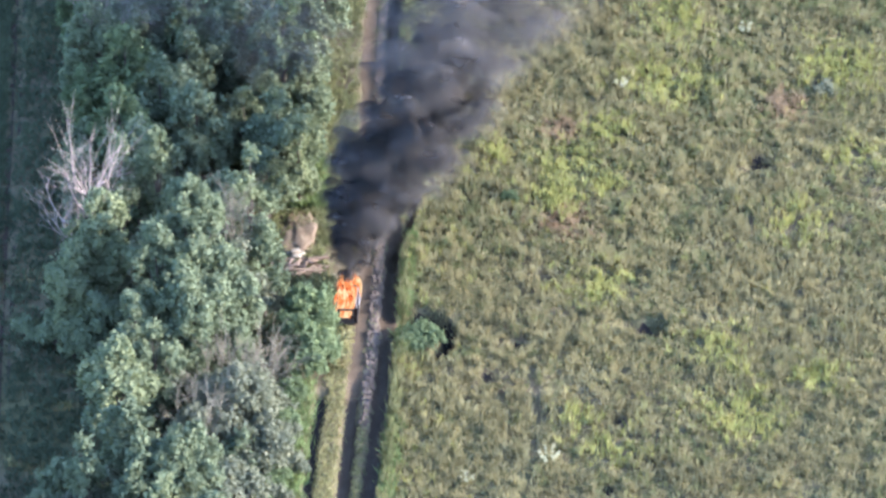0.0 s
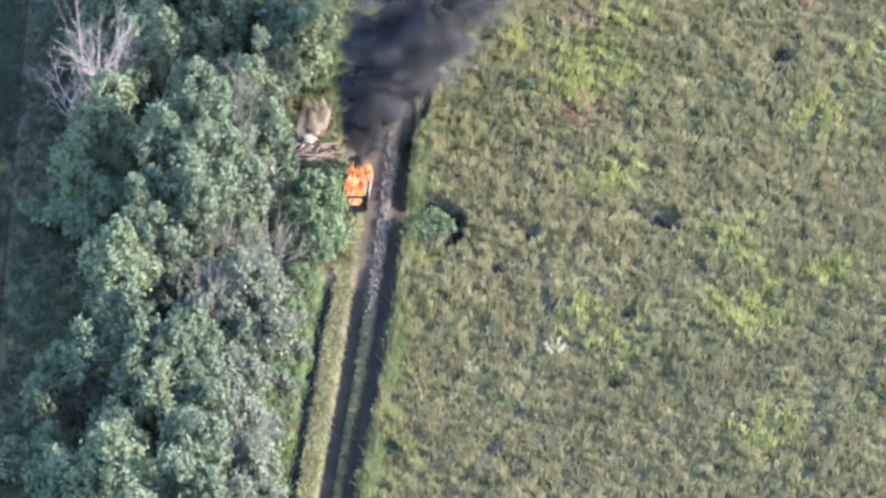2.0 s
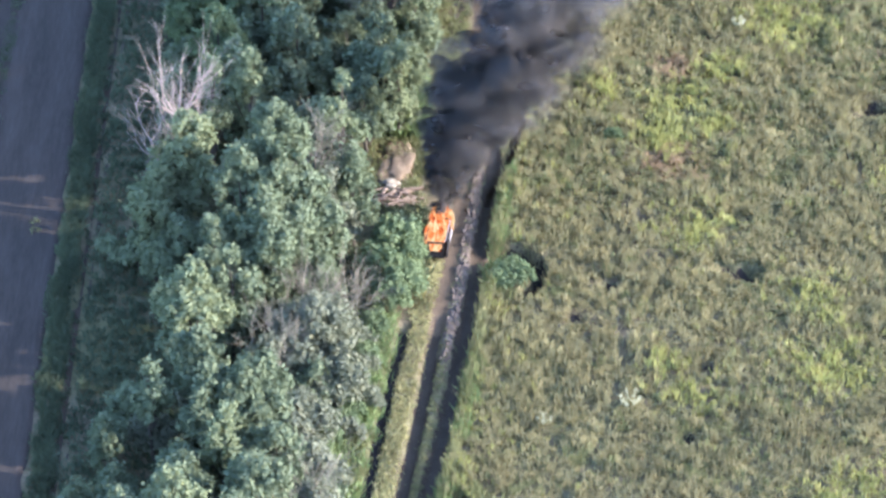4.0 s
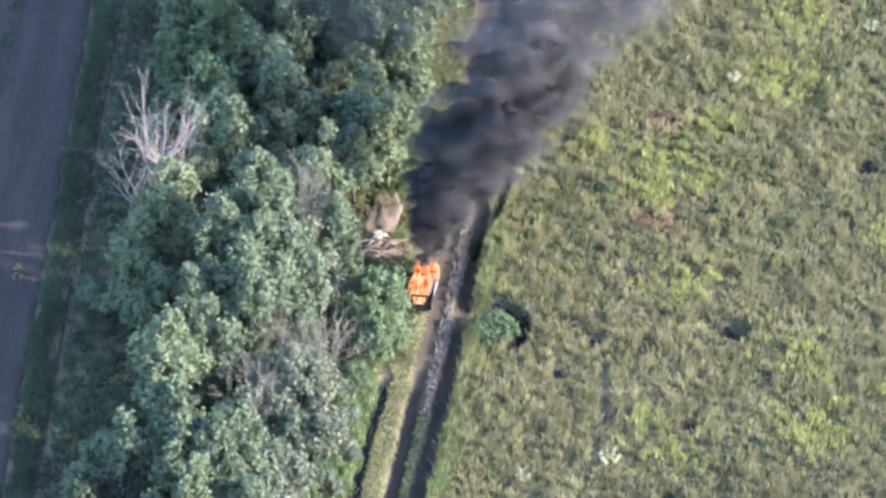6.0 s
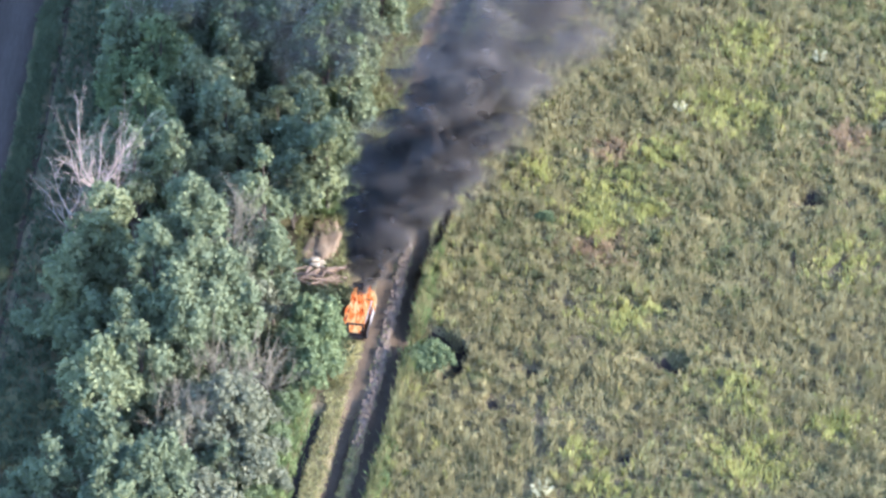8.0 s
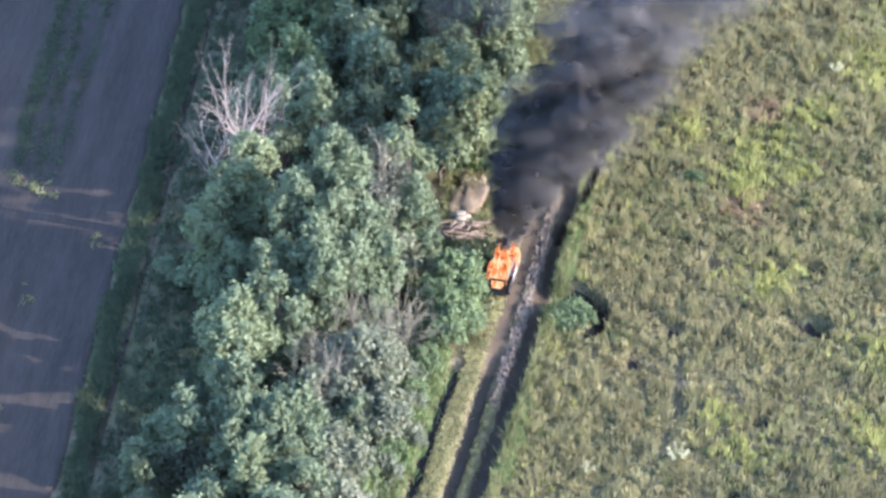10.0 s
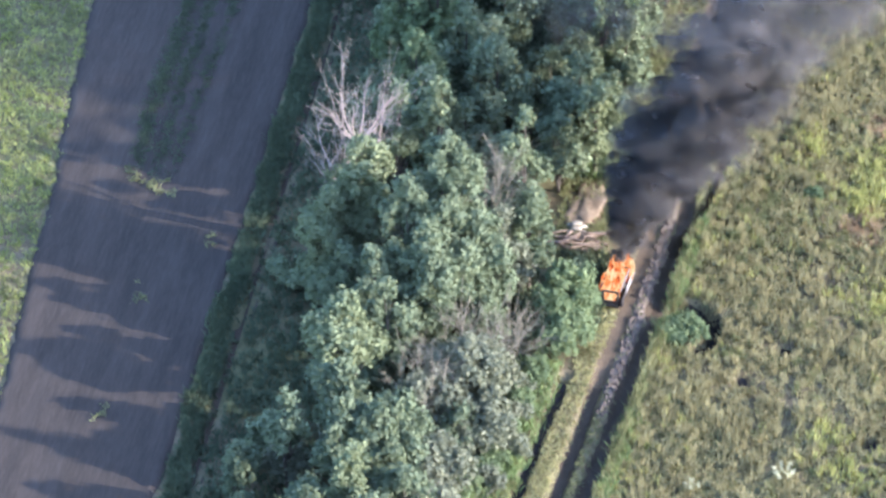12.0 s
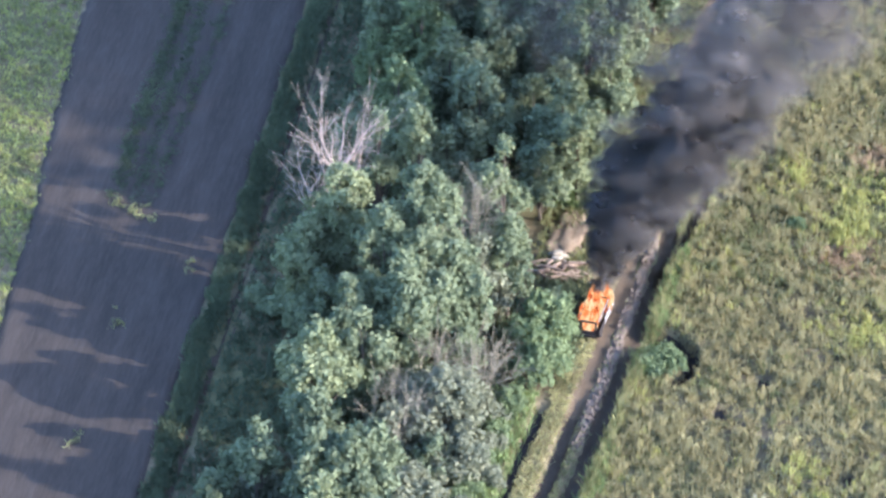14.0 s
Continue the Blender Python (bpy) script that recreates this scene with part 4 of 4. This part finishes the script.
bm = bmesh.new()
bmesh.ops.create_icosphere(bm, subdivisions=3, radius=1)
ICO_V = np.array([v.co for v in bm.verts])
ICO_F = np.array([[v.index for v in f.verts] for f in bm.faces])
DOME_F = np.array([[v.index for v in f.verts] for f in bm.faces if f.calc_center_median().z > -0.1])
bm.free()
for m in (MAT_SMOKE, MAT_LOOSE, MAT_VEIL):  # light spreads inside smoke
    nt = m.node_tree
    b = nt.nodes["Principled BSDF"]
    tl, ms, tr, out = (nt.nodes.new(k) for k in ("ShaderNodeBsdfTranslucent", "ShaderNodeMixShader", "ShaderNodeBsdfTransparent", "ShaderNodeMixShader"))
    nt.links.new(b.inputs["Base Color"].links[0].from_socket, tl.inputs["Color"])
    cover = b.inputs["Alpha"].links[0].from_socket
    nt.links.remove(b.inputs["Alpha"].links[0])
    ms.inputs[0].default_value = 0.55
    nt.links.new(b.outputs[0], ms.inputs[1])
    nt.links.new(tl.outputs[0], ms.inputs[2])
    nt.links.new(cover, out.inputs[0])
    nt.links.new(tr.outputs[0], out.inputs[1])
    nt.links.new(ms.outputs[0], out.inputs[2])
    nt.links.new(out.outputs[0], nt.nodes["Material Output"].inputs["Surface"])

PLUME = np.array([  # x, y, z, radius: the rising column, carried on high over the field
    (-4.6, 31.7, 1.6, 0.9), (-4.1, 33.2, 3.4, 2.1), (-3.0, 34.4, 5.8, 3.6), (-1.0, 35.4, 8.8, 4.7), (2.2, 37.0, 12.5, 5.5),
    (5.4, 39.6, 16.5, 6.2), (9, 43.5, 20, 7.0), (13, 48, 23.5, 7.8), (18, 53, 27, 8.8), (26, 60, 31, 10), (36, 68, 35, 11)])
DRIFT = np.array([(4.5, 45, 20.5, 4.0), (4, 48, 19.5, 4.5), (5, 54, 20, 6), (5, 60, 21, 6.5), (6, 67, 22, 7), (6, 75, 23, 7.5), (7, 84, 24, 8)])  # older smoke, mostly out of view, added to shade the far trees

VEIL = np.array([(-8, 47, 10, 5.0), (-14, 54, 12, 7.0), (-17, 62, 14, 8.0), (-16, 72, 15, 9.0), (-14, 84, 16, 9.0)])  # haze over the far trees
BACK = np.array([(0.5, 40, 11.5, 3.4), (4, 43.5, 15, 4.6), (8, 47, 18, 5.6), (12, 53, 21, 6.6), (15, 60, 24, 7.2)])  # smoke left behind by the column
LOW = np.array([(1.0, 40.5, 8.5, 2.4), (3.0, 44, 10, 3.4), (6, 49, 12, 4.4), (10, 56, 14, 5.4), (14, 64, 17, 6)])  # thin smoke that lags below


def lumpy(stretch):
    """The mesh of one lumpy billow of about one metre radius."""
    q = ICO_V * 1.5 + rng.uniform(-40, 40, 3)
    lumps = 0.15 * np.sin(q[:, 0] * 2.1 + 1.3 * np.sin(q[:, 1] * 2.3)) * np.sin(q[:, 1] * 2.6 + np.sin(q[:, 2] * 1.9))
    lumps += 0.1 * np.sin(q[:, 2] * 4.7 + 1.5 * np.sin(q[:, 0] * 4.1)) * np.sin(q[:, 0] * 5.2 + q[:, 1] * 2.2)
    lumps += 0.06 * np.sin(q[:, 1] * 10.3 + q[:, 0] * 6) * np.sin(q[:, 2] * 9.1)
    return ICO_V * (1 + lumps)[:, None] * stretch


def puffs(plume, path, name, count, spread, size, mat, s0=0.0, flat=1.0):
    """Billows of smoke along a path, each a lumpy body of its own."""
    for t in np.linspace(s0, len(path) - 1, count):
        p = np.array([np.interp(t, np.arange(len(path)), path[:, a]) for a in range(4)])
        d = rng.normal(size=3)
        d /= np.linalg.norm(d)
        ob = mesh_object(name, lumpy(rng.uniform(0.75, 1.25, 3) * np.array([1, 1, flat])), ICO_F if flat == 1 else DOME_F, mat, plume, smooth=True)
        ob.location = p[:3] + d * p[3] * spread * rng.random() ** 0.4
        ob.scale = (p[3] * size * rng.uniform(0.6, 1.35),) * 3


plume = tagged(new("smoke_plume"), "dense dark grey smoke plume rising from a burning van", "smoke")
puffs(plume, PLUME[:3], "billow", 130, 0.7, 0.42, MAT_SMOKE, 0, 0.85)
puffs(plume, PLUME[:5], "billow", 270, 0.78, 0.3, MAT_SMOKE, 1.4, 0.85)
puffs(plume, PLUME[:8], "loose_billow", 110, 0.8, 0.45, MAT_LOOSE, 2.0, 0.7)
puffs(plume, DRIFT, "loose_billow", 14, 0.5, 0.9, MAT_LOOSE, 0, 0.5)
puffs(plume, PLUME[:8], "wisp", 50, 1.0, 0.5, MAT_VEIL, 1.0, 0.6)
puffs(plume, LOW, "wisp", 26, 0.7, 0.9, MAT_VEIL, 0, 0.6)
puffs(plume, LOW, "loose_billow", 26, 0.8, 0.6, MAT_LOOSE, 0, 0.7)
puffs(plume, BACK, "loose_billow", 84, 0.8, 0.5, MAT_LOOSE, 0, 0.7)
puffs(plume, VEIL, "wisp", 10, 0.7, 1.0, MAT_VEIL, 0, 0.3)
# Far end of the column, out of view, made dense to shade the far trees.
puffs(plume, PLUME, "billow", 110, 0.7, 0.6, MAT_SMOKE, 6.6, 0.85)

# ---- dugout beside the van ----
dug = new("timber_pile")
dug.location = (-7.2, 34.9, float(height(-7.2, 34.9)))
tagged(dug, "heap of pale splintered timbers beside a dugout", "timber pile")
for n in range(38):
    az = rng.normal(0, 0.6)
    ln, z = rng.uniform(0.6, 2.0), 0.08 + 0.012 * n
    c = np.array([rng.uniform(-1.7, 0.9), rng.uniform(-0.6, 0.9), z])
    d = np.array([math.cos(az), math.sin(az), rng.uniform(-0.12, 0.12)]) * ln / 2
    k = np.linspace(-1, 1, 4)[:, None]
    v, f = tube(c + d * k, np.full(4, rng.uniform(0.05, 0.12)), 8)
    mesh_object("log", v, f, MAT_PLANK, dug, smooth=True)

MAT_BAG = surface("faded_sacking", (0.14, 0.12, 0.088), (0.22, 0.192, 0.142), (0.32, 0.285, 0.22), 2.0, 20.0, 0.9, 0.3)
bag = new("sandbag")
tagged(bag, "faded cream sandbag stacked beside a dugout", "sandbag", "sandbags")
bm = bmesh.new()
bmesh.ops.create_uvsphere(bm, u_segments=14, v_segments=8, radius=1)
for v in bm.verts:
    v.co = Vector((math.copysign(abs(v.co.x) ** 0.6, v.co.x) * 0.36, math.copysign(abs(v.co.y) ** 0.7, v.co.y) * 0.2, v.co.z * 0.13))
part("sack", bm, MAT_BAG, bag, "", True)
for n, (bx, by, lay) in enumerate([(-8.1, 36.2, 0), (-7.5, 36.3, 0), (-7.8, 36.7, 0), (-8.2, 36.9, 0), (-7.4, 36.9, 0), (-7.8, 36.3, 1), (-7.9, 36.8, 1), (-7.5, 36.6, 1), (-7.8, 36.6, 2)]):
    m = pose(bx, by, float(height(bx, by)) + 0.13 + 0.22 * lay, 0, 0, rng.uniform(-40, 40))
    if n:
        copy_thing(bag, m)
    else:
        bag.matrix_basis = m

bm = bmesh.new()
bmesh.ops.create_icosphere(bm, subdivisions=4, radius=1)
for v in bm.verts:
    n = noise.fractal(v.co * 1.7, 0.8, 2.0, 6)
    v.co = Vector((v.co.x * 1.25 + 0.2 * v.co.y, v.co.y * 2.5, max(v.co.z, -0.3) * 0.4)) * (1 + 0.4 * n)
heap = part("clay_mound", bm, MAT_SAND, None, "", True)
heap.location = (-7.3, 39.2, float(height(-7.3, 39.2)))
tagged(heap, "mound of freshly dug tan clay among weeds", "clay mound")

wx, wy = scatter(-9.2, -5.6, 33.5, 42, 9)
blades("dugout_weeds", wx, wy, 0.45, 9, 0.04, 0.6, MAT_WEED, "scattered green weeds round a clay mound")
wx, wy = scatter(-11, -5.4, 42.2, 49, 16)
blades("clearing_weeds", wx, wy, 0.7, 8, 0.05, 0.5, MAT_FRESH, "tall green weeds in a gap between trees")
# Weeds in a dark tone that stands in for the shade beside the van.
wx, wy = scatter(-8.6, -5.2, 26.5, 34, 16)
blades("shade_dark_weeds", wx, wy, 0.6, 8, 0.045, 0.55, MAT_VERGE, "rank weeds between a van and trees, dark in place of shade")
